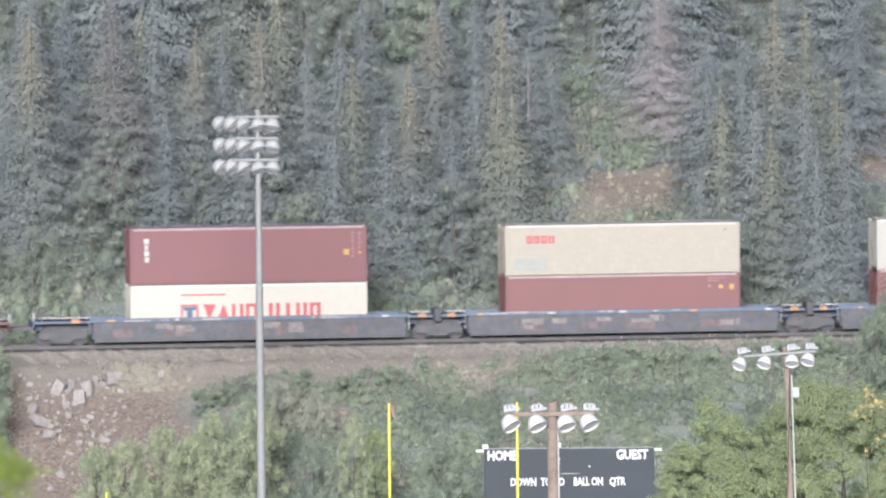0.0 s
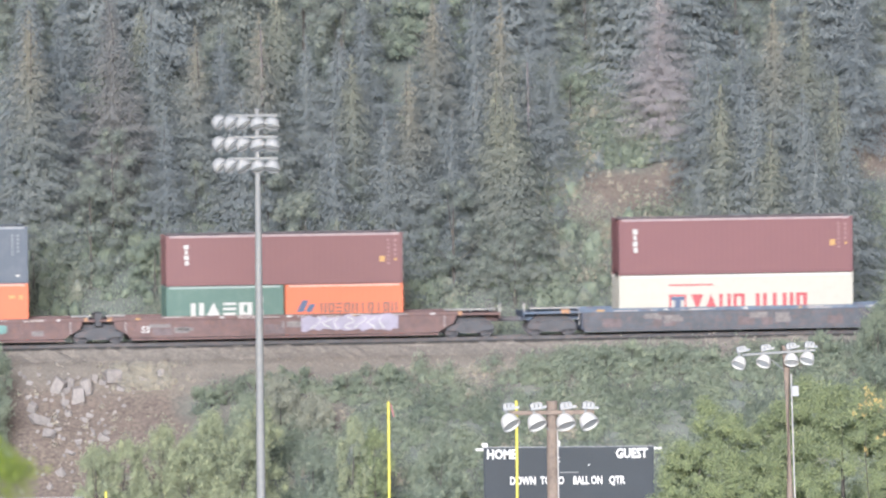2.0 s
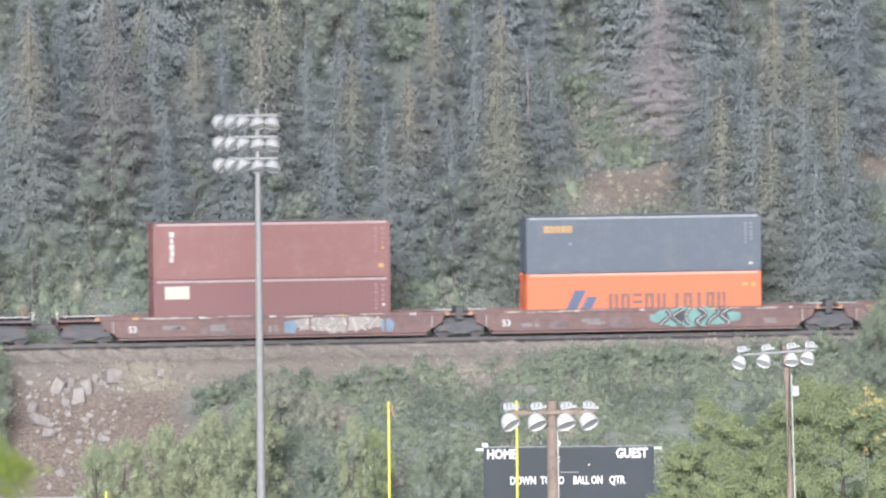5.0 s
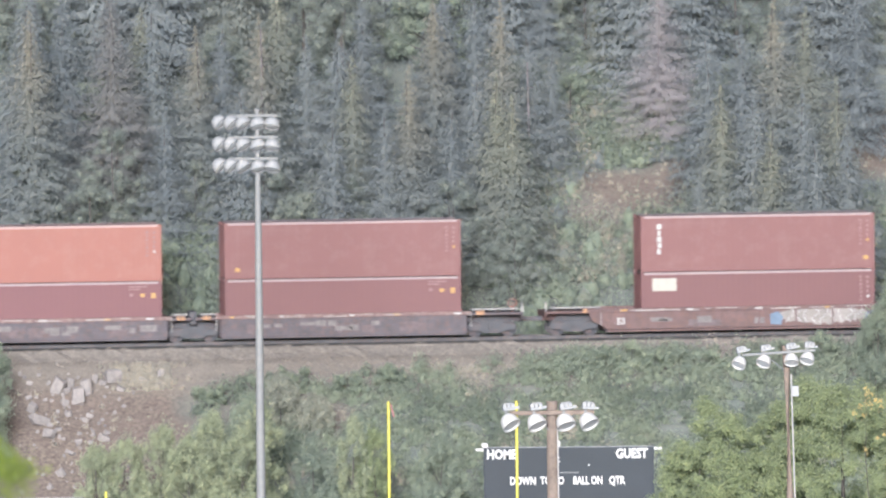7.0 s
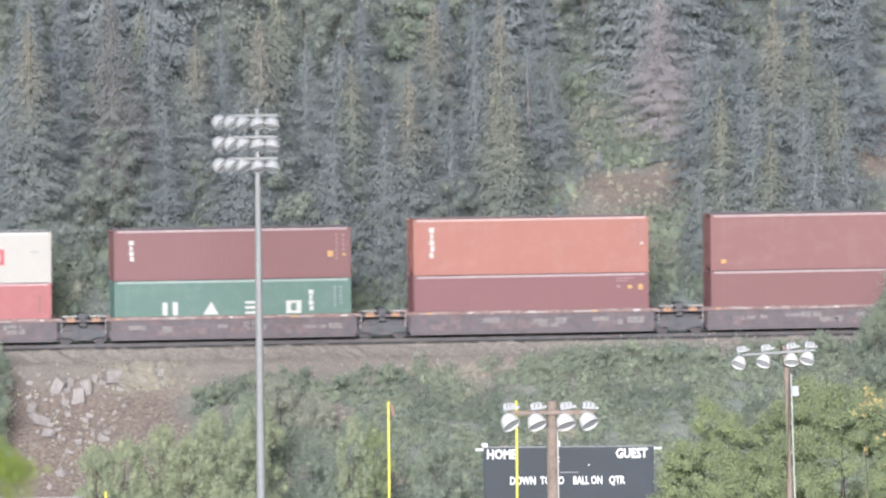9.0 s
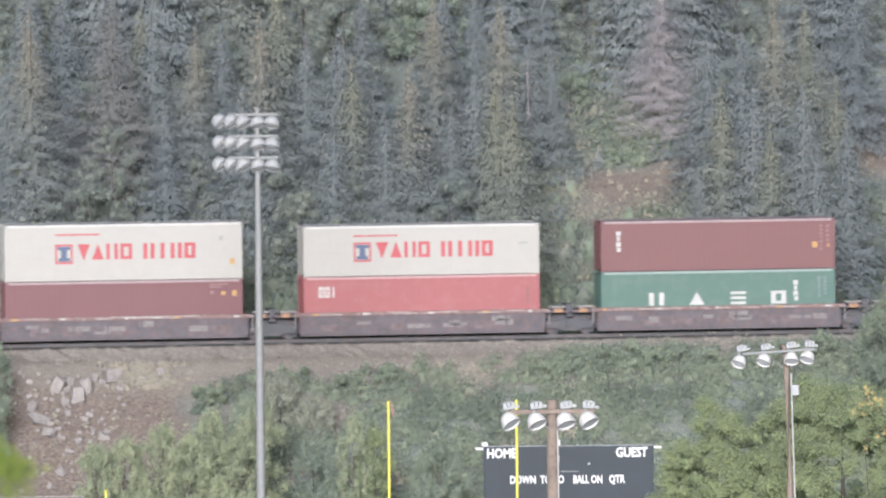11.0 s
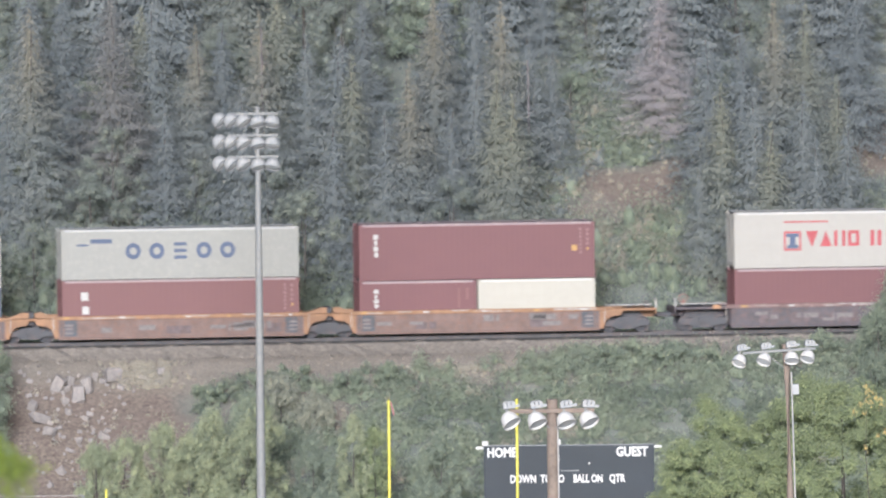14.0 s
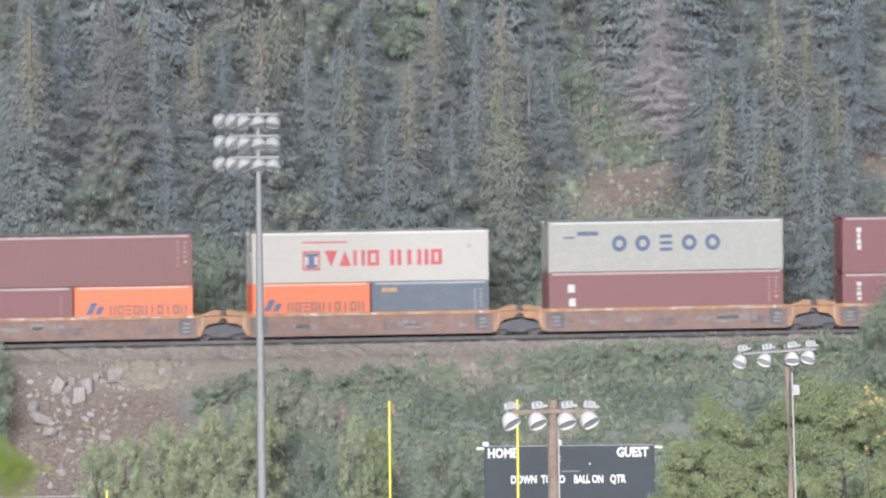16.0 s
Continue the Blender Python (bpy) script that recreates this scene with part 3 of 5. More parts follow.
# leading edge, then the top box and the boxes in the well: label, colour, height, marks
L40, L20 = 12.19, 6.06
YM = "white shipping container with red bar lettering"
LOADS = [
    (1976, ("pale pinkish white shipping container, top of a stack", "white", STD, []), [("brick-red steel shipping container in the well", "oxide", HC, [])], "blue"),
    (1313, ("beige shipping container with a small red emblem, top of a stack", "beige", STD,
            strokes("lettering_bar", 1.1, 2.6, .55, .95, "ooop", "lettering_red", .4) + [("patch", .5, 2.2, 1.7, 2.35, "grey")] + end_marks(L40, False, "lettering_dark")[:1]),
     [("brick-red steel shipping container in the well of the blue car", "oxide", HC, low_marks(L40))], "blue"),
    (651, ("dark red shipping container on top of a white one", "maroon", HC, upright_writing(.75, .5, 1.75) + end_marks(L40)),
     [("cream white shipping container with red bar lettering, deep in the well", "cream", 2.743, line_emblem())], "blue"),
    (-150, ("dull red shipping container on top of two short ones", "oxide", STD, upright_writing(.95, .45, 1.55) + end_marks(L40, True)),
     [("short green shipping container with white bar lettering", "green", STD, strokes("lettering_bar", 1.2, 4.5, .85, 1.5, "ptso", "lettering_white", .36) + upright_writing(4.75, .6, 1.5, 3)),
      ("short orange shipping container with blue emblem and dark bars", "orange", STD, slanted_emblem(.5, .8, 1.0) + strokes("lettering_bar", 1.75, 5.8, .95, 1.45, "posopioiop", "lettering_dark", .36))], "brown"),
    (-809, ("dark slate-blue shipping container, top of a stack", "navy", HC, strokes("lettering_bar", .9, 2.4, .45, .8, "ooooo", "yellow", .4) + code_columns(11.35, 11.62) + [("code_bar", 2.2, 2.35, 1.3, 1.45, "code_grey"), ("code_bar", 11.55, 11.75, 2.45, 2.56, "lettering_white")]),
     [("orange shipping container with blue emblem and dark bar lettering", "orange", HC, slanted_emblem(1.9, .85, 1.7) + strokes("lettering_bar", 4.2, 7.3, 1.05, 1.95, "posop", "lettering_dark", .42) + strokes("lettering_bar", 7.5, 10.4, 1.05, 1.95, "ioiop", "lettering_dark", .42) + [("warning_sticker", 11.2, 11.5, .6, .75, "yellow"), ("warning_sticker", 11.7, 11.9, .6, .8, "yellow")])], "brown"),
    (-1468, ("faded red shipping container with upright white bars", "faded", HC, upright_writing(.85, .4, 2.0, 5) + end_marks(L40, False) + [("warning_sticker", 11.6, 11.85, 2.2, 2.4, "yellow")]),
     [("dull red shipping container with a white plaque", "oxide", HC, [("plaque", .6, 1.85, .3, .95, "cream")] + end_marks(L40, False, "lettering_white"))], "brown"),
    (-2205, ("faded rose-red shipping container, top of a stack", "faded", HC, [("warning_sticker", .55, .8, 2.3, 2.5, "yellow")] + end_marks(L40, False)),
     [("dark red shipping container in the well", "oxide", HC, low_marks(L40))], "dark"),
    (-2733, ("faded coral-red shipping container with upright white bars", "coral", HC, upright_writing(.85, .4, 2.0, 5) + end_marks(L40, False, "lettering_white")),
     [("dark red shipping container in the well, with yellow stickers", "maroon", HC, low_marks(L40))], "dark"),
    (-3261, ("brick-red shipping container on top of a green one", "oxide", STD, upright_writing(.8, .5, 1.6) + end_marks(L40)),
     [("green shipping container with widely spaced white letter bars", "green", HC, sum((strokes("lettering_bar", x, x + .95, 1.1, 1.75, k, "lettering_white", .32) for x, k in ((2.4, "p"), (4.5, "t"), (6.65, "s"), (8.75, "o"))), []) + upright_writing(10.0, .55, 1.65, 4) + code_columns(11.3, 11.6))], "dark"),
    (-3788, (YM + " on a bright red one", "white", STD, line_emblem(2.6, .85) + [("code_bar", 11.1, 11.6, .95, 1.05, "grey")]),
     [("bright red shipping container with a white letter mark", "bright", HC, strokes("lettering_bar", .75, 1.7, .5, 1.05, "ooi", "lettering_white", .36) + [("code_bar", 11.5, 11.62, .6, 1.5, "faded")])], "dark"),
    (-4313, (YM + " on a dark red one", "white", HC, line_emblem(2.6, 1.0) + [("warning_sticker", 11.55, 11.8, 1.85, 2.15, "yellow"), ("code_bar", 11.0, 11.2, .7, .9, "grey")]),
     [("dark maroon shipping container with yellow stickers", "maroon", HC, low_marks(L40))], "dark"),
    (-4979, ("dark maroon shipping container on top of two short ones", "maroon", HC, upright_writing(.75, .5, 1.7) + end_marks(L40)),
     [("short dark red shipping container with upright white bars", "maroon", STD, upright_writing(.75, .4, 1.4) + [("code_bar", 5.1, 5.2, .4, 1.4, "faded"), ("code_bar", 5.5, 5.65, .4, 1.0, "faded")]),
      ("short plain cream white shipping container", "cream", STD, [])], "yellow"),
    (-5503, ("pale grey shipping container with dark blue rings and bars", "grey", STD, [("lettering_ring", 3.3 + k * 1.21, 4.08 + k * 1.21, .72, 1.56, "lettering_blue") for k in (0, 1, 3, 4)] + strokes("lettering_bar", 5.72, 6.5, .72, 1.56, "s", "lettering_blue") + [("emblem", .8, 1.4, .75, .85, "lettering_blue"), ("lettering_bar", 1.5, 2.6, .5, .72, "lettering_blue")]),
     [("brick-red shipping container with two white blocks", "oxide", HC, [("emblem", 1.0, 1.36, .6, 1.02, "lettering_white"), ("emblem", 1.05, 1.40, 1.32, 1.72, "lettering_white")] + end_marks(L40, False))], "yellow"),
    (-6027, (YM + " on two short ones", "white", STD, line_emblem(2.6, .95) + [("code_bar", 11.1, 11.3, .7, .9, "grey")]),
     [("short orange shipping container with blue emblem and dark bars", "orange", STD, slanted_emblem(.5, .8, 1.0) + strokes("lettering_bar", 1.75, 5.8, .95, 1.45, "posopioiop", "lettering_dark", .36)),
      ("short slate-blue shipping container", "navy", STD, strokes("lettering_bar", .5, 1.3, .3, .5, "oooo", "yellow", .4) + code_columns(5.3, 5.58))], "yellow"),
    (-6550, ("dull red shipping container on top of two short ones", "oxide", STD, end_marks(L40, False)),
     [("short dark red shipping container", "maroon", STD, [("code_bar", 5.4, 5.5, .4, 1.4, "faded")]),
      ("short orange shipping container with blue emblem and dark bars", "orange", STD, slanted_emblem(.5, .8, 1.0) + strokes("lettering_bar", 1.75, 5.8, .95, 1.45, "posopioiop", "lettering_dark", .36))], "yellow"),
]

# half the unit's length between joints, half the well, colours of web, chord, deck, and words
CARS = dict(
    blue=(9.55, 7.95, "car_grey", "car_blue", "car_blue", "grimy blue steel double-stack well car"),
    brown=(9.55, 7.95, "car_brown", "car_brown", "car_brown", "rust-brown steel double-stack well car with spray paint"),
    dark=(7.70, 6.30, "car_dark", "car_chord", "car_dark", "grimy dark purple-brown double-stack well car"),
    yellow=(7.70, 6.30, "car_rust", "car_yellow", "car_yellow", "weathered yellow double-stack well car streaked with rust"),
)


def wheel_set_mesh():
    bm = bmesh.new()
    turn = Matrix.Rotation(radians(90), 4, "X")
    tube(bm, [(0, -1.0, 0), (0, 1.0, 0)], [.08, .08], 8)
    for y in (-.75, .75):
        k = 1 if y > 0 else -1
        at = Matrix.Translation((0, y, 0)) @ turn
        lathe(bm, [(.001, -.05), (.12, -.07), (.34, -.02), (.36, -.065), (.42, -.065), (.425, .065), (.36, .065), (.34, .02), (.12, .07), (.001, .05)], 20, at)
        for a in range(6):       # holes in the plate, as raised bosses that show the turning
            c, s_ = math.cos(a * math.tau / 6) * .23, math.sin(a * math.tau / 6) * .23
            box(bm, c - .03, c + .03, y - .085, y + .085, s_ - .03, s_ + .03)
    return bm


def make_truck(parent, x, side_mesh=[], wheel_mesh=[]):
    if not side_mesh:
        bm = bmesh.new()
        for y in (-1.02, .90):
            prism([(-1.25, .50), (-1.15, .62), (-.62, .66), (-.35, .80), (.35, .80), (.62, .66), (1.15, .62), (1.25, .50), (1.15, .34), (.72, .34), (.42, .20), (-.42, .20), (-.72, .34), (-1.15, .34)], y, y + .12, bm)
            for k in range(5):
                tube(bm, [(-.22 + k * .11, y + .06, .24), (-.22 + k * .11, y + .06, .52)], [.05, .05], 6)
        box(bm, -.22, .22, -1.1, 1.1, .45, .78)
        prism([(-1.2, .40), (-1.0, .80), (-.66, 1.2), (.66, 1.2), (1.0, .80), (1.2, .40)], -.62, .62, bm)
        side_mesh.append(part("truck", bm, M["running_gear"], parent, "grimy black wheel truck"))
        truck = side_mesh[0]
    else:
        truck = again("truck", side_mesh[0], parent, Matrix())
        truck["label"] = "grimy black wheel truck"
    truck.matrix_basis = pose(x, 0, 0)
    for dx in (-.87, .87):
        if not wheel_mesh:
            wheel_mesh.append(part("wheel_set", wheel_set_mesh(), M["running_gear"], truck))
            w = wheel_mesh[0]
        else:
            w = again("wheel_set", wheel_mesh[0], truck, Matrix())
        w.matrix_basis = pose(dx, 0, .42)
        WHEELS.append((w, dx))
    return truck


def well_car(kind, s, end_front, end_back, seed, graffiti=None):
    hp, hw, web, chord, deck, label = CARS[kind]
    rng = random.Random(seed)
    car = base("well_car", label, "rail car", "units of the train")
    W_ = 1.46
    tall = 1.36
    for side in (-1, 1):
        y0, y1 = (-W_ + .05, -W_ + .10) if side < 0 else (W_ - .10, W_ - .05)
        if kind == "brown":
            outline = [(-hw - .9, 1.2), (-hw - .75, .80), (-hw + .1, .30), (hw - .1, .30), (hw + .75, .80), (hw + .9, 1.2)]
        else:
            outline = [(-hw, 1.2), (-hw, .22), (hw, .22), (hw, 1.2)]
        part("side_sill", prism(outline, y0, y1), M[web], car, "grimy side plate")
        y0, y1 = (-W_, -W_ + .14) if side < 0 else (W_ - .14, W_)
        ext = .95 if kind == "brown" else .25
        part("top_chord", boxes((-hw - ext, hw + ext, y0, y1, 1.17, tall), bevel=.015), M[chord], car)
        part("bottom_chord", boxes((-hw + .05, hw - .05, y0 + .02, y1 - .02, .16, .27), bevel=.01), M[web], car)
        rib = None
        count = 9 if hw > 7 else 8
        for i in range(count):
            m = pose(-hw + .25 + i * (2 * hw - .5) / (count - 1), (-W_ + .02) if side < 0 else (W_ - .05), 0)
            if rib is None:
                rib = part("rib", boxes((-.05, .05, 0, .035, .34, 1.17)), M[web], car)
                rib.matrix_basis = m
            else:
                again("rib", rib, car, m)
    part("well_floor", boxes((-hw, hw, -1.36, 1.36, .15, .255)), M["running_gear"], car)
    for e, last in ((1, end_front), (-1, end_back)):
        reach = hp + (1.55 if last else -.04)
        a, b = (hw, reach) if e > 0 else (-reach, -hw)
        f, g = sorted((e * (hw + .03), e * (hw + .09)))
        part("bulkhead", boxes((f, g, -1.32, 1.32, .30, 1.16)), M[deck], car)
        # the deck over the truck: centre sill, platform, walkway plate
        part("centre_sill", prism([(a, .78), (b, .78), (b, 1.12), (a, 1.12)], -.35, .35), M[deck], car)
        part("platform", boxes((a + .02, b - .02, -1.30, 1.30, 1.13, 1.27), bevel=.02), M[deck], car)
        if last or kind != "yellow":
            part("walkway", boxes((a + .3, b - .25, -1.40, -.62, 1.42, 1.47)), M["deck_metal"], car, "pale worn steel walkway")
        for k in range(3 if last or kind != "yellow" else 0):
            x = a + .45 + k * (b - a - .85) / 2
            part("walkway_bracket", boxes((x - .03, x + .03, -1.36, -1.28, 1.26, 1.42)), M["running_gear"], car)
        xr = e * (hp - .65)
        part("reflector", boxes((xr - .22, xr + .22, -1.312, -1.30, 1.15, 1.36) if kind != "yellow" else (xr - .1, xr + .1, -1.312, -1.30, 1.16, 1.25)), M["reflector"], car, "dull orange reflector plate")
        x1 = e * (hw + .25)
        part("ladder_rail", boxes((x1 - .02, x1 + .02, -1.44, -1.40, .55, 1.35)), M["deck_metal"], car)
        if kind == "yellow":
            rise = 0 if last else .24
            part("end_cap", prism([(e * (hw + .15), 1.36), (e * (hw + .5), 1.36 + rise * .4), (e * (hp - .55), 1.36 + rise), (e * (hp - .22), 1.34 + rise), (e * (hp - .22), 1.30), (e * (hw + .15), 1.27)], -1.42, -1.05), M["car_yellow"], car, "raised yellow end cap")
            part("arch_plate", prism([(e * hw, 1.17), (e * (hp - .18), 1.17), (e * (hp - .34), .92), (e * (hp - .8), .86), (e * (hw + .36), .70), (e * (hw + .16), .24), (e * hw, .24)], -1.40, -1.34), M["car_yellow"], car, "yellow plate arched over the wheels")
            xp = e * (hw - .55)
            part("panel", boxes((xp - .42, xp + .42, -1.425, -1.411, .34, 1.15)), M["car_grey"], car, "dark stencilled panel")
            for k in range(3):
                part("stencil_bar", boxes((xp - .2, xp + .2, -1.430, -1.4255, .45 + k * .2, .56 + k * .2)), M["stencil"], car)
        if last:
            xc = e * reach
            lo, hi = sorted((xc - e * .3, xc + e * .62))
            part("coupler", boxes((lo, hi, -.12, .12, .74, .98), bevel=.03), M["running_gear"], car)
            lo, hi = sorted((xc - e * .08, xc))
            part("end_beam", boxes((lo, hi, -1.4, 1.4, .95, 1.28), bevel=.02), M[deck], car)
            part("grab_iron", boxes((lo, hi, -1.42, -1.38, 1.28, 1.75), (lo - .02, hi + .02, -1.42, -.9, 1.70, 1.75)), M["deck_metal"], car)
            bm = bmesh.new()
            lathe(bm, [(.20, 0), (.235, .02), (.235, .04), (.2, .05)], 14, pose(xc - e * .5, -1.05, 1.72, 90))
            box(bm, xc - e * .5 - .03, xc - e * .5 + .03, -1.05, -1.0, 1.26, 1.74)
            part("brake_wheel", bm, M["coral" if kind == "dark" else "running_gear"], car)
            make_truck(car, e * hp)
    if not end_back:
        make_truck(car, -hp)
        part("joint_post", boxes((-hp - .2, -hp + .2, -1.0, .3, .9, 1.58), bevel=.03), M["running_gear"], car)
    # repainted panels between the ribs, and scrapes along the top chord
    for k in range(6 if kind in ("dark", "blue") else 2):
        x = rng.uniform(-hw + .6, hw - 1.8)
        if graffiti and abs(x - graffiti[1]) < 3.6:
            continue
        part("patch", boxes((x, x + rng.uniform(.8, 1.3), -W_ + .0455 - .0005 * k, -W_ + .05, .40, .40 + rng.uniform(.32, .5))), M["web_patch"], car)
    for k in range(15 if kind == "brown" else 9):
        x = rng.uniform(-hw + .2, hw - 1.6)
        z = rng.uniform(1.2, 1.31)
        part("scuff", boxes((x, x + rng.uniform(.25, 1.5), -W_ - .002 - .0006 * k, -W_, z, z + rng.uniform(.02, .05))), M["scuff"], car)
    # stencils and grime patches as plain bars
    tone = "stencil"
    y = -W_ + .041
    for k in range(7):
        x = rng.uniform(-hw + .9, hw - 1.2)
        w, z = rng.uniform(.4, 1.2), rng.uniform(.45, .8)
        if any(abs(x - gx) < 3.4 for gx in ([graffiti[1]] if graffiti else [])):
            continue
        part("stencil_bar", boxes((x, x + w, y, y + .003 + .0006 * k, z, z + rng.uniform(.16, .34))), M[tone], car)
    for k in range(5):
        x = -hw + .6 + k * (2 * hw - 1.4) / 4 + rng.uniform(-.4, .4)
        part("placard", boxes((x, x + rng.uniform(.15, .4), -W_ - .004, -W_ - .001, 1.22, 1.31)), M["yellow" if k % 3 == 0 else "conduit"], car)
    if kind == "brown":
        for x in (-hw + .55,):
            lettering("length_numeral", "53", .46, M["conduit"], car, pose(x, y - .003, .55, 90))
    if graffiti:
        spray(car, *graffiti, y - .006)
    MOVERS.append((car, s, 0.0))
    return car


def lettering(name, words, size, mat, parent, m, wide=1.0):
    """Raised letters, each a part of its own."""
    curve = bpy.data.curves.new(name, "FONT")
    curve.body, curve.size, curve.extrude, curve.offset = words, size, .003, size * .034
    curve.resolution_u = 2
    tmp = bpy.data.objects.new(name, curve)
    scene.collection.objects.link(tmp)
    me = bpy.data.meshes.new_from_object(tmp.evaluated_get(bpy.context.evaluated_depsgraph_get()))
    bpy.data.objects.remove(tmp)
    bm = bmesh.new()
    bm.from_mesh(me)
    bmesh.ops.remove_doubles(bm, verts=bm.verts[:], dist=1e-5)
    left = min(v.co.x for v in bm.verts)
    seen = set()
    for v in list(bm.verts):
        if v in seen:
            continue
        todo, island = [v], []
        seen.add(v)
        while todo:
            q = todo.pop()
            island.append(q)
            for e in q.link_edges:
                o = e.other_vert(q)
                if o not in seen:
                    seen.add(o)
                    todo.append(o)
        one = bmesh.new()
        link = {q: one.verts.new(((q.co.x - left) * wide, q.co.y, q.co.z)) for q in island}
        for f in {f for q in island for f in q.link_faces}:
            one.faces.new([link[q] for q in f.verts])
        part(name, one, mat, parent).matrix_basis = m
    bm.free()


def spray(car, style, x, width, y):
    """Spray-painted shapes on a side plate: a ragged ground and leaning strokes."""
    rng = random.Random(style)
    ground, ink, light = {"purple": ("purple", "lettering_white", "purple"), "teal": ("teal", "black", "lettering_white"), "sand": ("sand", "conduit", "stencil")}[style]
    top, low = {"purple": (1.34, .42), "teal": (1.42, .26), "sand": (1.36, .32)}[style]

    def quad_part(name, pts, depth, mat):
        part(name, prism(pts, y - depth - .002, y - depth), M[mat], car)

    def ribbon(pts, w, depth, mat):
        """A bent stroke of even width along a few points."""
        left, right = [], []
        for i, (px, pz) in enumerate(pts):
            ax, az = pts[max(i - 1, 0)]
            bx, bz = pts[min(i + 1, len(pts) - 1)]
            d = math.hypot(bx - ax, bz - az) or 1
            nx, nz = -(bz - az) / d * w / 2, (bx - ax) / d * w / 2
            left.append((px + nx, pz + nz)), right.append((px - nx, pz - nz))
        quad_part("spray_stroke", left + right[::-1], depth, mat)

    if style in ("purple", "teal"):
        y -= .06
    n = 22
    up, down = [], []
    mid = (top + low) / 2
    for i in range(n + 1):
        k = i / n
        edge = math.sin(min(max(k, .02), .98) * math.pi) ** .45 if style != "purple" else 1
        up.append((x - width / 2 + width * k, mid + (top - mid) * edge * rng.uniform(.62, 1)))
        down.append((x - width / 2 + width * k, mid - (mid - low) * edge * rng.uniform(.62, 1)))
    quad_part("spray_ground", up + down[::-1], 0, ground)
    if style == "sand":
        for k in (-1, 1):
            quad_part("spray_fade", [(x + k * width * .5 + dx, dz) for dx, dz in ((-.3, .42), (.25, .38), (.36, .8), (.1, 1.08), (-.32, .95))], .003, "spray_blue")
    count = {"purple": 7, "teal": 6, "sand": 9}[style]
    for i in range(count):
        w = width * .8 / count
        a = x - width * .4 + w * i
        z0, z1 = low + rng.uniform(.12, .2), top - rng.uniform(.1, .2)
        bends = (.75, 1.0, .5, 1.25)[i % 4] * math.tau
        pts = []
        for q in range(15):                        # a snaking figure, leaning a little
            k = q / 14
            pts.append((a + w * (.5 + .36 * math.sin(bends * k + i * 1.7)) + .14 * (.5 - k), z1 + (z0 - z1) * k))
        wide = {"purple": .09, "teal": .25, "sand": .06}[style]
        ribbon(pts, wide, .006 + i * .0006, ink)
        ribbon([(px + .03, pz + .03) for px, pz in pts], wide * (.16 if style == "teal" else .4), .014 + i * .0006, light)


def make_train():
    order = [row[3] for row in LOADS]
    for i, (u, top, wells, kind) in enumerate(LOADS):
        c = stack(u)
        front = i > 0 and order[i - 1] != kind
        back = i + 1 < len(order) and order[i + 1] != kind
        paint = {-150: ("purple", 3.3, 5.0), -809: ("teal", 2.6, 4.7), -1468: ("sand", 3.4, 5.0)}.get(u)
        well_car(kind, c, front, back, 40 + i, paint)
        high = max(w[2] for w in wells)
        if len(wells) == 1:
            container(wells[0][0], wells[0][1], L40, wells[0][2], c, FLOOR, wells[0][3])
        else:
            for (lab, col, h, marks), dx in zip(wells, (-3.07, 3.07)):
                container(lab, col, L20, h, c + dx, FLOOR, marks)
        container(top[0], top[1], L40, top[2], c, FLOOR + high + .012, top[3])


make_train()

# ---------------------------------------------------------------- the playing field's lights, goal and scoreboard
def bell(radius, length):
    """A deep bell reflector opening along +z, with thickness."""
    bm = bmesh.new()
    out = [(.02, 0), (.30, .03), (.58, .13), (.80, .32), (.93, .58), (.99, .85), (1.0, 1.0)]
    prof = [(r * radius, z * length) for r, z in out] + [(r * radius * .94, z * length) for r, z in out[::-1][:-1]]
    return lathe(bm, prof, 18)


def make_steel_mast():
    mast = base("floodlight_mast", "tall galvanised steel mast with three rows of floodlights", "floodlight mast")
    mast.matrix_basis = pose(-8.82, 468.0, 0.0)
    bm = bmesh.new()
    tube(bm, [(0, 0, -1.2), (0, 0, 7), (0, 0, 14), (0, 0, 20.85)], [.24, .20, .165, .115], 14)
    lathe(bm, [(.12, 20.85), (.16, 20.87), (.16, 20.98), (.001, 21.02)], 14)
    part("pole", bm, M["galvanised"], mast, "tapered galvanised steel pole")
    shell_me = glass_me = None
    for row, z in enumerate((20.66, 19.63, 18.60)):
        part("crossarm", boxes((-1.40, .98, -.24, -.13, z - .06, z + .05), bevel=.01), M["galvanised"], mast)
        for k, (x, az) in enumerate(((-2.16, -50), (-1.58, -44), (-.95, -34), (-.14, -14), (.66, 10))):
            yy = -.30
            z0 = z - .12
            part("bracket", boxes((max(x, -1.38) - .03 + .12, max(x, -1.38) + .03 + .12, -.34, -.2, z0 - .12, z + .02)), M["galvanised"], mast)
            turn = pose(x + .1, yy, z0 + .02) @ Matrix.Rotation(radians(az), 4, "Y") @ Matrix.Rotation(radians(158), 4, "X")
            if shell_me is None:
                lamp = part("floodlight", bell(.40, .50), M["lamp_shell"], mast, "bell-shaped aluminium floodlight")
                shell_me = lamp
                lamp.matrix_basis = turn
                bm = bmesh.new()
                lathe(bm, [(.365, .44), (.2, .49), (.001, .51)], 18)
                glass_me = part("lens", bm, M["lamp_glass"], lamp)
            else:
                lamp = again("floodlight", shell_me, mast, turn)
                lamp["label"] = "bell-shaped aluminium floodlight"
                again("lens", glass_me, lamp, Matrix())
    part("clamp", boxes((-.20, -.06, -.2, .1, 17.95, 18.2), bevel=.02), M["galvanised"], mast)


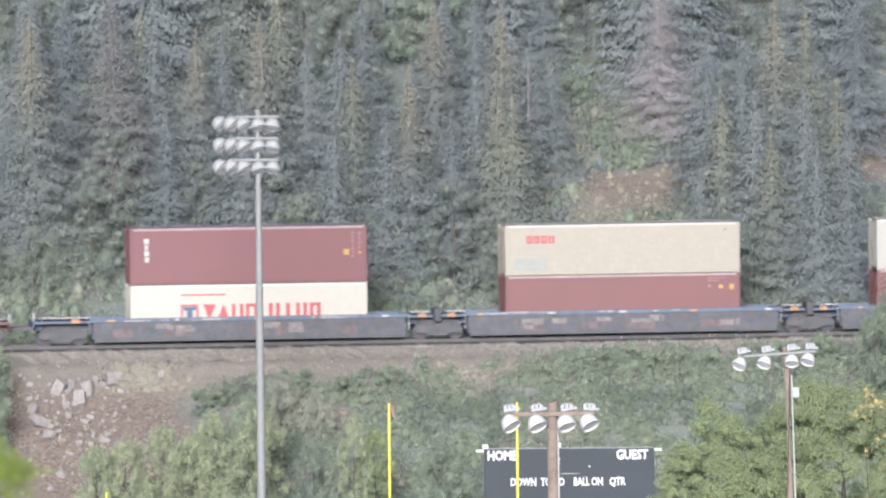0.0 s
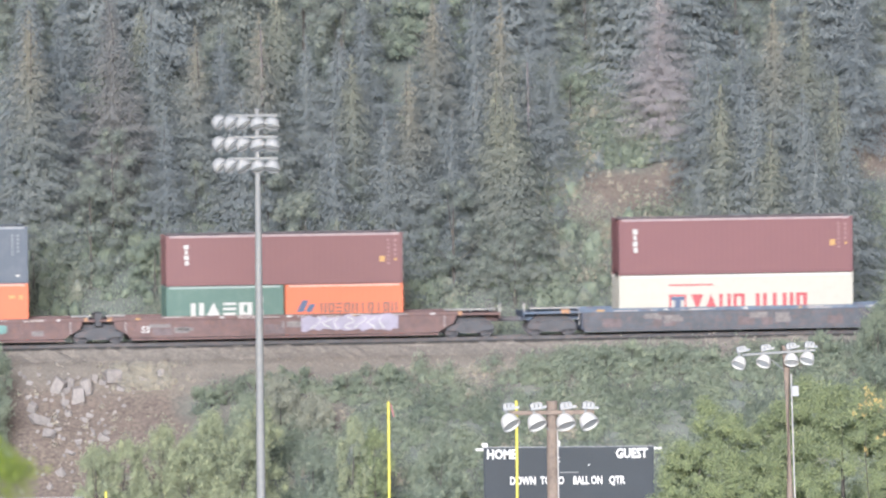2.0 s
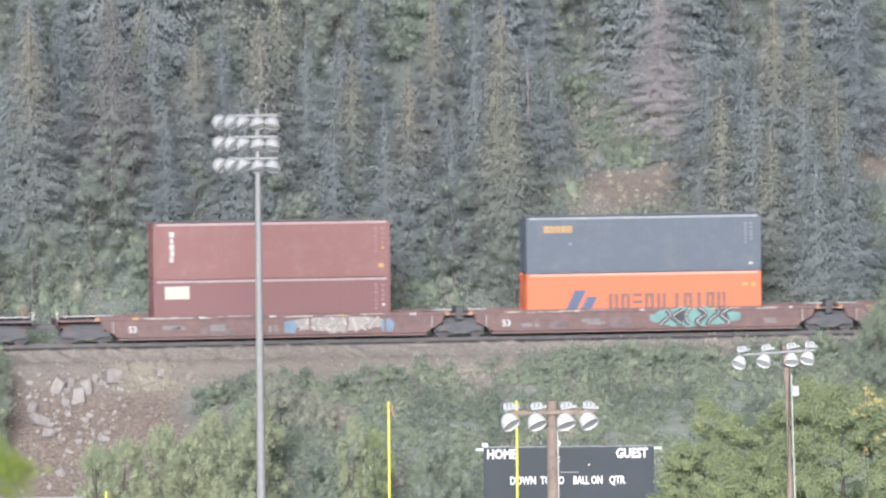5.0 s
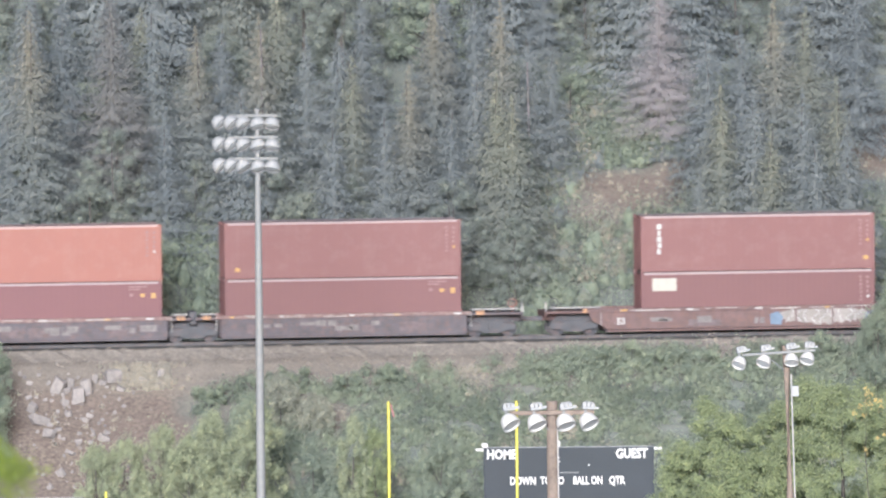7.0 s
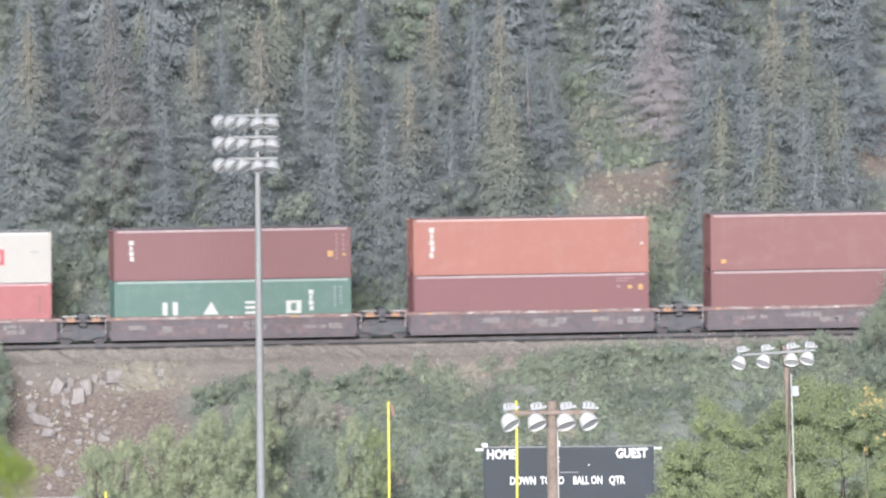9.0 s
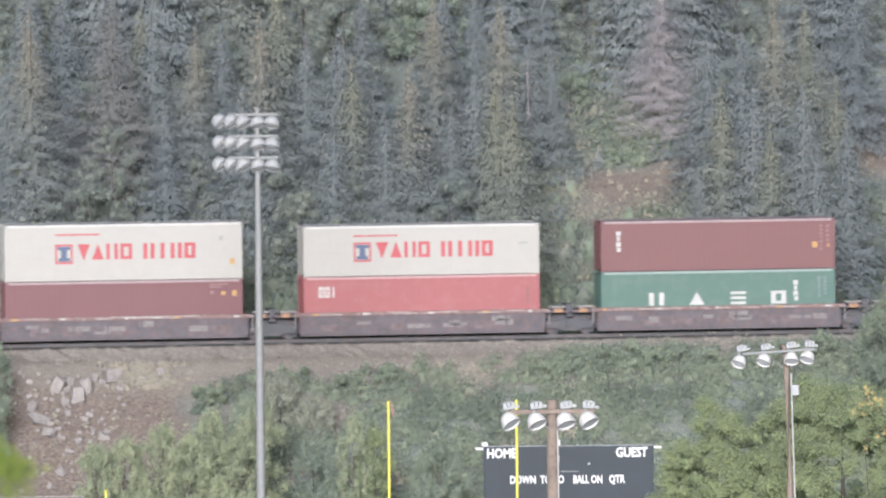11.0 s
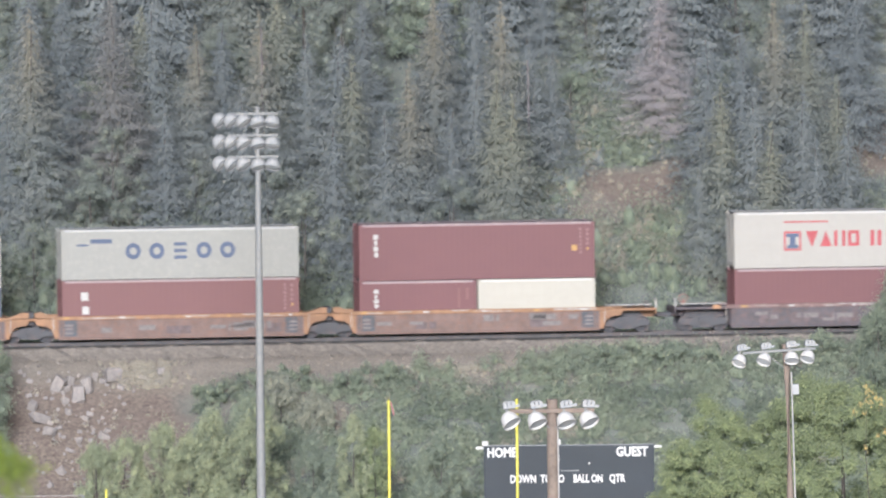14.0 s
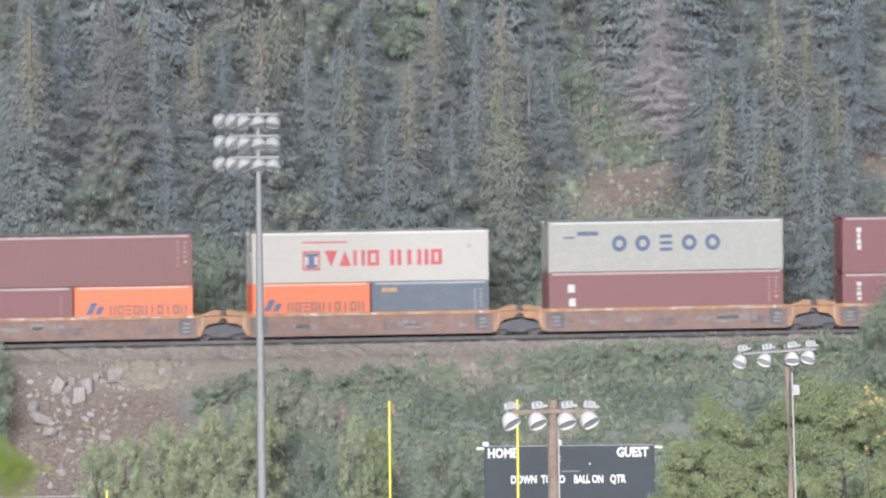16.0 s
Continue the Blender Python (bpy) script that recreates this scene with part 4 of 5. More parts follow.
def make_wood_light(x, y, top, lean, lamps, arm, arm_tilt, fixture_box, thick, size):
    light = base("field_light_pole", "weathered wooden pole with a crossarm of four floodlights", "light pole", "wooden light poles")
    light.matrix_basis = pose(x, y, 0, 0, lean, 0)
    rng = random.Random(int(x * 10))
    bm = bmesh.new()
    hs = [-1.5, 4, 8, 12, top]
    tube(bm, [(rng.uniform(-.015, .015), rng.uniform(-.015, .015), h) for h in hs], [k * thick for k in (.205, .19, .175, .160, .148)], 14)
    part("pole", bm, M["pole_wood"], light, "cracked weathered wooden pole")
    zc = arm
    a, b = lamps[0] + .12, lamps[-1] + .30
    slim = .62 if fixture_box else 1.0
    armob = part("crossarm", boxes((a, b, -.06, .06, -.07 * slim, .07 * slim), bevel=.012), M["galvanised" if fixture_box else "pole_wood"], light, "pale steel crossarm" if fixture_box else "squared wooden crossarm")
    armob.matrix_basis = pose(0, -.21, zc, 0, arm_tilt, 0)
    for k in (-1, 1):
        bm = bmesh.new()
        tube(bm, [(k * .7, -.15, zc - .07), (k * .1, -.15, zc - .55)], [.02, .02], 6)
        part("brace", bm, M["galvanised"], light)
    bm = bmesh.new()
    tube(bm, [(.188 * thick, -.1, 0), (.16 * thick, -.1, 8), (.135 * thick, -.1, top - .9)], [.028, .028, .028], 8)
    part("conduit", bm, M["conduit"], light, "pale electrical conduit")
    if fixture_box:
        part("junction_box", boxes((.14, .36, -.16, .06, top - 1.62, top - 1.28), bevel=.015), M["lamp_shell"], light)
    for i, dx in enumerate(lamps):
        z = zc - dx * math.tan(radians(arm_tilt))
        housing = bmesh.new()
        box(housing, -.20, .20, -.13, .13, .0, .09, bevel=.02)
        for k in range(3):
            box(housing, -.19 + k * .135, -.075 + k * .135, -.12, .12, .085, .21)
        box(housing, -.15, .15, -.10, .10, .205, .25, bevel=.015)
        box(housing, .20, .34, -.04, .04, .02, .10)
        h = part("ballast_housing", housing, M["lamp_shell"], light, "white finned ballast housing")
        h.matrix_basis = pose(dx + .10, -.24, z + .09, 0, -7 if i != 3 else 4, 8) @ Matrix.Scale(.82 if fixture_box else 1.0, 4)
        yoke = part("yoke", boxes((dx - .02, dx + .06, -.30, -.24, z - .30, z + .10)), M["galvanised"], light)
        turn = pose(dx + (.10 if fixture_box else -.02), -.36, z - .06) @ Matrix.Rotation(radians((-34, -26, -20, -30)[i] if not fixture_box else (28, 24, 4, 22)[i]), 4, "Y") @ Matrix.Rotation(radians(148 if fixture_box else 152), 4, "X")
        r = part("reflector", bell(size, size * 1.42), M["lamp_white"], light, "white bell reflector")
        r.matrix_basis = turn
        bm = bmesh.new()
        lathe(bm, [(size * .89, size * 1.2), (size * .5, size * 1.27), (.001, size * 1.29)], 18)
        part("lens", bm, M["lamp_glass"], r)


make_steel_mast()
make_wood_light(3.42, 309.0, 16.06, 0.0, (-1.47, -.60, .34, 1.03), 15.70, -.4, False, 1.22, .31)
make_wood_light(11.20, 309.0, 17.75, -1.15, (-1.52, -.75, .05, .62), 17.55, -2.2, True, .97, .235)


def make_goal():
    goal = base("goalpost", "yellow steel American football goalpost", "goalpost")
    goal.matrix_basis = pose(.37, 430.0, 0)
    for x in (-2.82, 2.82):
        bm = bmesh.new()
        tube(bm, [(x, 0, 3.05), (x, 0, 9.03)], [.062, .062], 10)
        lathe(bm, [(.062, 9.03), (.04, 9.06), (.001, 9.07)], 10, pose(x, 0, 0))
        part("upright", bm, M["goal_yellow"], goal)
        # a streamer at the tip
        part("streamer", prism([(x + .06, 8.98), (x + .12, 8.96), (x + .26, 8.42), (x + .20, 8.36)], -.004, .004), M["bright"], goal, "faded red cloth streamer") if x < 0 else None
    bm = bmesh.new()
    tube(bm, [(-2.85, 0, 3.05), (2.85, 0, 3.05)], [.08, .08], 10)
    part("crossbar", bm, M["goal_yellow"], goal)
    bm = bmesh.new()
    tube(bm, [(0, 1.9, -.4), (0, 1.9, 1.9), (0, 1.6, 2.6), (0, .9, 3.0), (0, 0, 3.05)], [.09, .09, .09, .09, .09], 10)
    part("gooseneck", bm, M["goal_yellow"], goal)


make_goal()


def make_marker():
    """The tip of a yellow post at the foot of the embankment."""
    post = base("yellow_post", "slim yellow post tip beside the shrubs", "post")
    bm = bmesh.new()
    tube(bm, [(0, 0, -.4), (0, 0, 5.2)], [.055, .055], 10)
    lathe(bm, [(.055, 5.2), (.03, 5.24), (.001, 5.25)], 10)
    part("shaft", bm, M["goal_yellow"], post)
    post.matrix_basis = pose(-14.94, 430, 0)


make_marker()


def make_scoreboard():
    board = base("scoreboard", "slate-black football scoreboard with white lettering", "scoreboard")
    W_, top, low = 7.66, 6.10, 2.9
    board.matrix_basis = pose(1.82, 444.0, 0, 0, 0, 0)
    part("panel", boxes((0, W_, 0, .22, low, top), bevel=.01), M["board"], board)
    part("frame", boxes((-.03, W_ + .03, -.02, .24, top, top + .04)), M["board_trim"], board, "thin pale metal top edge")
    part("frame", boxes((-.05, 0, -.02, .24, low, top), (W_, W_ + .05, -.02, .24, low, top), (-.05, W_ + .05, -.02, .24, low - .06, low)), M["board"], board)
    for x in (.9, W_ / 2, W_ - .9):
        part("post", boxes((x - .13, x + .13, .24, .5, -.6, top - .3), bevel=.01), M["galvanised"], board)
    for words, x, z, size, wide in (("HOME", .12, 5.60, .60, .80), ("GUEST", 5.98, 5.60, .60, .80), ("DOWN", 1.16, 4.42, .50, .70), ("TO GO", 2.53, 4.42, .50, .66), ("BALL ON", 4.03, 4.42, .50, .66), ("QTR", 5.66, 4.42, .50, .70)):
        lettering("letter", words, size, M["lamp_white"], board, pose(x, -.006, z, 90), wide)
    part("clock_bar", boxes((3.36, 3.42, -.008, -.002, 5.60, 5.66), (3.36, 3.42, -.008, -.002, 5.42, 5.48)), M["lamp_white"], board)
    part("caption_bar", boxes((3.45, 4.28, -.008, -.002, 4.93, 4.97)), M["board_trim"], board)
    part("indicator", boxes((4.72, 4.78, -.008, -.002, 5.24, 5.32)), M["lamp_white"], board)
    for x, k in ((-.02, -1), (W_ + .02, 1)):
        part("speaker_bracket", boxes((min(x, x + k * .38), max(x, x + k * .38), .02, .12, top - .13, top - .03)), M["lamp_white"], board)
    part("horn", boxes((-.12, .16, -.05, .2, top + .02, top + .22), bevel=.03), M["lamp_white"], board)
    part("horn", boxes((3.28, 3.46, -.05, .2, top + .04, top + .30), bevel=.03), M["lamp_white"], board)


make_scoreboard()


def make_cable():
    bm = bmesh.new()
    pts = [(-22 + i * .47, 440 + i * .1, 4.36 - .012 * i - .03 * math.sin(i / 12 * math.pi)) for i in range(13)]
    tube(bm, pts, [.02] * 13, 5)
    post = base("fence_cable", "pale sagging cable strung between slim posts", "cable")
    part("cable", bm, M["conduit"], post)
    for i in (0, 12):
        bm = bmesh.new()
        x, y, z = pts[i]
        tube(bm, [(x, y, -.4), (x, y, z + .02)], [.05, .05], 8)
        part("post", bm, M["galvanised"], post)


make_cable()

# ---------------------------------------------------------------- plants
def leaf_arrays(points, outward, size, rng, long=1.5, loose=.45, along=None):
    """Slim pointed leaf sprays at points, lying roughly across the outward direction."""
    n = len(points)
    up = outward / (np.linalg.norm(outward, axis=1)[:, None] + 1e-9) + rng.normal(size=(n, 3)) * loose
    up /= np.linalg.norm(up, axis=1)[:, None] + 1e-9
    d = np.cross(up, rng.normal(size=(n, 3))) if along is None else along - up * np.sum(along * up, 1)[:, None]
    d /= np.linalg.norm(d, axis=1)[:, None] + 1e-9
    side = np.cross(up, d)
    s = (size * rng.uniform(.6, 1.35, n))[:, None]
    a = points - d * s * long * .4 + side * s * .42
    b = points - d * s * long * .4 - side * s * .42
    c = points + d * s * long * .6 + side * s * rng.normal(size=(n, 1)) * .25
    v = np.stack([a, b, c], 1).reshape(-1, 3)
    f = np.arange(n * 3).reshape(-1, 3)
    return v, f


def raw_mesh(name, v, f, mat):
    me = bpy.data.meshes.new(name)
    me.vertices.add(len(v))
    me.vertices.foreach_set("co", np.asarray(v, dtype=np.float32).ravel())
    me.loops.add(len(f) * 3)
    me.loops.foreach_set("vertex_index", np.asarray(f, dtype=np.int32).ravel())
    me.polygons.add(len(f))
    me.polygons.foreach_set("loop_start", np.arange(len(f), dtype=np.int32) * 3)
    me.update(calc_edges=True)
    me.validate()
    me.materials.append(mat)
    me.polygons.foreach_set("use_smooth", [True] * len(me.polygons))
    return me


ICO = bmesh.new()
bmesh.ops.create_icosphere(ICO, subdivisions=1, radius=1)
ICO_V = np.array([v.co[:] for v in ICO.verts])
ICO_F = np.array([[v.index for v in f.verts] for f in ICO.faces])
ICO.free()


def join(a, b):
    return np.concatenate([a[0], b[0]]), np.concatenate([a[1], b[1] + len(a[0])])


def masses(centres, radii, rng):
    """The dense inner mass of leaves behind the outer clumps, lumpy."""
    v, f = [], []
    for i, (c, r) in enumerate(zip(centres, radii)):
        v.append(c + ICO_V * r * rng.uniform(.6, 1.25, (len(ICO_V), 1)))
        f.append(ICO_F + i * len(ICO_V))
    return np.concatenate(v), np.concatenate(f)


def spruce_mesh(seed, h, r, bare=.05, mat=None, leaf=.092, core=.12, coarse=1.0):
    """A crown of drooping whorls for a conifer of height h: flat sprays along each bough, smaller towards its tip."""
    rng = np.random.default_rng(seed)
    pts, outs, way = [], [], []
    z = h * bare
    while z < h * .985:
        k = (z - h * bare) / (h * (1 - bare))
        reach = r * (1 - k) ** .9 * rng.uniform(.78, 1.08) + .05
        turn = rng.uniform(0, math.tau)
        boughs = int(rng.integers(11, 14)) if k < .85 else 10
        for b in range(boughs):
            a = turn + b * math.tau / boughs + rng.normal() * .2
            length = reach * rng.uniform(.5, 1.25)
            steps = max(int(length / (.12 * coarse)), 1)
            ca, sa = math.cos(a), math.sin(a)
            for i in range(steps):
                t = (i + .7) / steps
                x = length * t
                drop = -.42 * x * (1 - .4 * k) + .14 * x * t * t
                pairs = max(int(round(x * 2.0 / coarse * (1.15 - t * .55))), 1) if length > .5 else 0
                for j in range(-pairs, pairs + 1):
                    if j == 0 and pairs:
                        continue
                    w = j * .135 * coarse + rng.normal() * .03
                    pts.append((ca * x - sa * w, sa * x + ca * w, z + drop - .035 * abs(j) + rng.normal() * .115))
                    outs.append((ca * .75 - sa * w * .3, sa * .75 + ca * w * .3, .62))
                    side = max(min(j, 1), -1)
                    way.append((ca - sa * side * .6, sa + ca * side * .6, -.45))
        z += .15 + .009 * h * rng.uniform(.7, 1.3)
    for q in range(4):
        pts.append((0, 0, h * (.985 - .012 * q))), outs.append((math.cos(q * 2), math.sin(q * 2), .2)), way.append((0, 0, 1))
    sheets = leaf_arrays(np.array(pts), np.array(outs), leaf * coarse, rng, 1.9, .34, np.array(way))
    if not core:
        return raw_mesh("crown", *sheets, mat)
    cv, cf, sides = [], [], 11
    for i in range(18):                              # dense inner needles, tier over tier
        k = i / 17
        ring = r * core * (1 - k) ** .9 * (1.15 if i % 2 else .85) + .01
        for q in range(sides):
            a = (q + .5 * (i % 2)) * math.tau / sides
            w = ring * rng.uniform(.75, 1.2)
            cv.append((math.cos(a) * w, math.sin(a) * w, h * (bare + (.90 - bare) * k) - .34 * w + rng.normal() * .05))
            if i < 17:
                u, t = i * sides + q, i * sides + (q + 1) % sides
                cf += [(u, t, t + sides), (u, t + sides, u + sides)]
    v, f = join(sheets, (np.array(cv), np.array(cf)))
    return raw_mesh("crown", v, f, mat or LEAF["spruce"])


def broad_mesh(seed, h, r, leaf, count, mat, low=.18, blobs=26, upright=1.0, fine=False, solid=True, core=.25):
    """A crown of many leaf clumps gathered round the ends of limbs, uneven, with gaps. Returns crown and limb ends."""
    rng = np.random.default_rng(seed)
    ends = []
    for i in range(blobs):
        k = rng.uniform(0, 1)
        z = h * (low + (1 - low) * k)
        width = r * (math.sin(min(max(k * .86 + .14, 0), 1) * math.pi) ** .6)
        a = rng.uniform(0, math.tau)
        d = width * math.sqrt(rng.uniform(.15, 1))
        ends.append((math.cos(a) * d, math.sin(a) * d, z * rng.uniform(.93, 1.0)))
    ends = np.array(ends)
    per = count * 2 // blobs
    pts, outs, rads = [], [], []
    for e in ends:
        rad = r * rng.uniform(.22, .42) * (.62 if fine else 1)
        rads.append(np.array([core, core, core * .8 * upright]) * rad)
        dirs = rng.normal(size=(per, 3))
        dirs /= np.linalg.norm(dirs, axis=1)[:, None]
        q = np.minimum(np.abs(rng.normal(size=per)) * .62 + .12, 1.7)[:, None] * rad
        p = e + dirs * q * [1, 1, .8 * upright]
        keep = p[:, 2] > h * .03
        pts.append(p[keep])
        outs.append((dirs + [0, 0, .35])[keep])
    pts, outs = np.concatenate(pts), np.concatenate(outs)
    made = leaf_arrays(pts, outs, leaf, rng, 2.6 if fine else 1.7)
    v, f = join(made, masses(ends, rads, rng)) if solid else made
    return raw_mesh("crown", v, f, mat), ends


def dome_mesh(seed, h, r, leaf, clumps, mat, per=340):
    """A full, domed crown: clumps of leaves at many depths under an uneven outline. Returns crown and limb ends."""
    rng = np.random.default_rng(seed)
    mid, tall = h * .5, h * .5
    pts, outs, ends = [], [], []
    for i in range(clumps):
        a, e = rng.uniform(0, math.tau), math.asin(rng.uniform(-.55, 1))
        d = np.array([math.cos(a) * math.cos(e), math.sin(a) * math.cos(e), math.sin(e)])
        lump = .90 + .16 * noise.noise((d[0] * 2.2, d[1] * 2.2, d[2] * 2.2 + seed))
        c = np.array([0, 0, mid]) + d * [r, r, tall] * lump * (rng.uniform(.84, 1.0) if i % 3 else rng.uniform(.55, .85))
        rad = rng.uniform(.30, .62) * (r / 5) ** .4
        c[2] = min(c[2], h - rad * .8)
        way = rng.normal(size=(per, 3))
        way /= np.linalg.norm(way, axis=1)[:, None]
        pts.append(c + way * (rng.uniform(.25, 1.1, per)[:, None] * rad) * [1, 1, .85])
        outs.append(way + d * .7 + [0, 0, .3])
        if i < 9:
            ends.append(tuple(c))
    outs = np.concatenate(outs)
    return raw_mesh("crown", *leaf_arrays(np.concatenate(pts), outs, leaf, rng, 1.6, .7), mat), np.array(ends)


def trunk_mesh(h, r, mat=None, seed=0):
    rng = random.Random(seed)
    bm = bmesh.new()
    path = [(rng.uniform(-.02, .02) * h * k, rng.uniform(-.02, .02) * h * k, h * k - (.35 if k == 0 else 0)) for k in (0, .25, .5, .75, .96)]
    tube(bm, path, [r, r * .8, r * .58, r * .35, r * .08], 8)
    me = bpy.data.meshes.new("trunk")
    bm.to_mesh(me)
    bm.free()
    me.materials.append(mat or M["bark"])
    return me


def limb_meshes(h, r, ends, mat=None):
    """A few bent limbs from the stem out into the crown, each a mesh of its own."""
    out = []
    for e in list(ends)[:5]:
        z = max(e[2] * .55, h * .08)
        bm = bmesh.new()
        tube(bm, [(0, 0, z), (e[0] * .5, e[1] * .5, z + (e[2] - z) * .4), tuple(e)], [r * .5, r * .3, r * .1], 5)
        me = bpy.data.meshes.new("limb")
        bm.to_mesh(me)
        bm.free()
        me.materials.append(mat or M["bark"])
        out.append(("limb", me))
    return out


def plant(name, label, category, group, meshes, x, y, turn=0, size=1.0, z=None):
    thing = base(name, label, category, group)
    thing.matrix_basis = pose(x, y, ground_height(x, y) if z is None else z, 0, 0, turn) @ Matrix.Scale(size, 4)
    for part_name, me in meshes:
        o = new(part_name, me)
        o.parent = thing
    return thing


def hill(s, n):
    p = AXIS + ALONG * s + ASIDE * n
    return p.x, p.y


def spruces(first, key, sizes, coarse=1.0):
    return [(h, [("crown", spruce_mesh(first + i, h, r, mat=LEAF[key], coarse=coarse)), ("trunk", trunk_mesh(h, .16, seed=first + i))]) for i, (h, r) in enumerate(sizes)]


SPRUCES = spruces(100, "spruce", ((10, 3.1), (12, 3.6), (13.5, 3.9), (9, 3.0), (14, 4.1), (11, 3.5)))
FAR = spruces(150, "spruce", ((10, 3.3), (12, 3.8), (14, 4.4)), 1.6) + spruces(160, "spruce_olive", ((11, 3.6),), 1.6)
GOLDEN = spruces(120, "spruce_gold", ((11, 3.2), (13, 3.8)))
OLIVE = spruces(130, "spruce_olive", ((9, 2.9), (11, 3.4)))
BROWN = spruces(140, "spruce_brown", ((14, 4.4),))
KINDS = dict(b=(SPRUCES, "dark grey-green spruce on the hillside"), g=(GOLDEN, "tall spruce with yellowing tip on the hillside"),
             o=(OLIVE, "olive-green spruce on the hillside"), r=(BROWN, "tall browning spruce on the hillside"))
BROADS = []
for i, (h, r, key) in enumerate(((6.5, 2.6, "wood"), (8, 3.0, "wood"), (5, 2.4, "willow"), (7, 2.8, "wood"), (9, 3.0, "wood"))):
    crown, ends = broad_mesh(200 + i, h, r, .078, 6400, LEAF[key], low=.10, blobs=52, upright=1.1, fine=True, core=.42)
    BROADS.append((h, [("crown", crown), ("trunk", trunk_mesh(h * .9, .13, seed=20 + i))] + limb_meshes(h, .1, ends)))

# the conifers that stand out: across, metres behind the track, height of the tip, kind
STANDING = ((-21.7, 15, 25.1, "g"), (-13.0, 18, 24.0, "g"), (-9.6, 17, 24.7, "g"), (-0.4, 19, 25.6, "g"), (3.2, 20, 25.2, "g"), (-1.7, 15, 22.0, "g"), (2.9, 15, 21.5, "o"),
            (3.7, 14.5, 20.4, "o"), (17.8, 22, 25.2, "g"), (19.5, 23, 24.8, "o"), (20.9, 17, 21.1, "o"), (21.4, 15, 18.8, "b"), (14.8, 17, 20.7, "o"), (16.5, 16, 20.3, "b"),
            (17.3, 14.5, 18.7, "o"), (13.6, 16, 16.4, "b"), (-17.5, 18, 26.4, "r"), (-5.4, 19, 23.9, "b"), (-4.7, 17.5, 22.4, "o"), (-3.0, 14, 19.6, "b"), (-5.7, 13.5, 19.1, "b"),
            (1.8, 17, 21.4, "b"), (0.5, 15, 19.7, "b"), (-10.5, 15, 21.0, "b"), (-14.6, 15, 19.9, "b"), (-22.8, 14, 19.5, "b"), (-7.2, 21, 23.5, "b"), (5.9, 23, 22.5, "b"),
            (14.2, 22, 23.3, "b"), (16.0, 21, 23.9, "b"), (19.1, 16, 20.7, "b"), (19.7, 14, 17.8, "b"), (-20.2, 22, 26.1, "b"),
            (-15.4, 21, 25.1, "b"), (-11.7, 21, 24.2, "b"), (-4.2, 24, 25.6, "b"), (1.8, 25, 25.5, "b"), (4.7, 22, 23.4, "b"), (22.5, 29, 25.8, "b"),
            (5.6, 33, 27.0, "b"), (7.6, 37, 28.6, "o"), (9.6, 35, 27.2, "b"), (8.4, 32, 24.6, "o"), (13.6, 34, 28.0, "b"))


def open_ground(s, n):
    """The brushy clearing on the hill, and the slope below the pale ledge."""
    return (6.5 < s < 17 and n < 29) or (23 < s < 29 and n < 29)


def make_hillside():
    rng = random.Random(11)
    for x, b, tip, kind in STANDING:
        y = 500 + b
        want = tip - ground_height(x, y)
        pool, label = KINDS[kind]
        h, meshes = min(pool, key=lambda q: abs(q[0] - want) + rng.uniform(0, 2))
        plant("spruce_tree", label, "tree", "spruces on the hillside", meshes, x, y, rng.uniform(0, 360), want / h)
    # a dead conifer with hanging twigs, and pale standing trunks
    dead = spruce_mesh(260, 13, 4.5, .12, LEAF["twig"], .07, 0)
    plant("bare_tree", "dead conifer with hanging bare pinkish grey twigs", "tree", "", [("crown", dead), ("trunk", trunk_mesh(13, .17, M["dead_bark"], 77))], 11.8, 527, size=26.6 / 13 - ground_height(11.8, 527) / 13)
    for x, b, h in ((-9.5, 16.6, 11.2), (4.6, 20, 7.8), (19.2, 16, 6.0)):
        bm = bmesh.new()
        tube(bm, [(0, 0, -.4), (.05, 0, h * .5), (.0, .05, h)], [.11, .08, .03], 7)
        for k in range(9):
            a, zz = k * 2.4, h * (.35 + .06 * k)
            tube(bm, [(0, 0, zz), (math.cos(a) * .6, math.sin(a) * .6, zz - .12)], [.022, .006], 4)
        snag = base("dead_trunk", "pale dead standing trunk with broken branch stubs", "tree", "dead trunks")
        part("trunk", bm, M["dead_bark"], snag)
        snag.matrix_basis = pose(x, 500 + b, ground_height(x, 500 + b))
    # the rest of the wood, row behind row
    for n in (11.5, 16.5, 24, 30, 36.5):
        s = -26 + rng.uniform(0, 3)
        while s < 27 + n * .16:
            x, y = hill(s + rng.uniform(-1, 1), -(n + rng.uniform(-2.0, 2.0)))
            at_s, at_n = to_track(x, y)
            bare = bare_patch(at_s, at_n) > .3
            near = n < 20
            if not bare and not open_ground(at_s, -at_n):
                if rng.random() < (.0 if near else .5):
                    h, meshes = rng.choice(FAR)
                    plant("spruce_tree", "dark grey-green spruce on the hillside", "tree", "spruces on the hillside", meshes, x, y, rng.uniform(0, 360), rng.uniform(.75, 1.05))
                else:
                    h, meshes = rng.choice(BROADS)
                    plant("broadleaf_tree", "green broadleaf tree among the spruces", "tree", "broadleaf trees on the hillside", meshes, x, y, rng.uniform(0, 360), rng.uniform(.45, .75) if near else rng.uniform(.7, 1.1))
            elif not bare and n > 22 and at_s < 20:
                h, meshes = rng.choice(BROADS)
                plant("broadleaf_tree", "low green broadleaf tree on the slope", "tree", "broadleaf trees on the hillside", meshes, x, y, rng.uniform(0, 360), rng.uniform(.4, .6))
            s += rng.uniform(2.9, 4.6)


make_hillside()


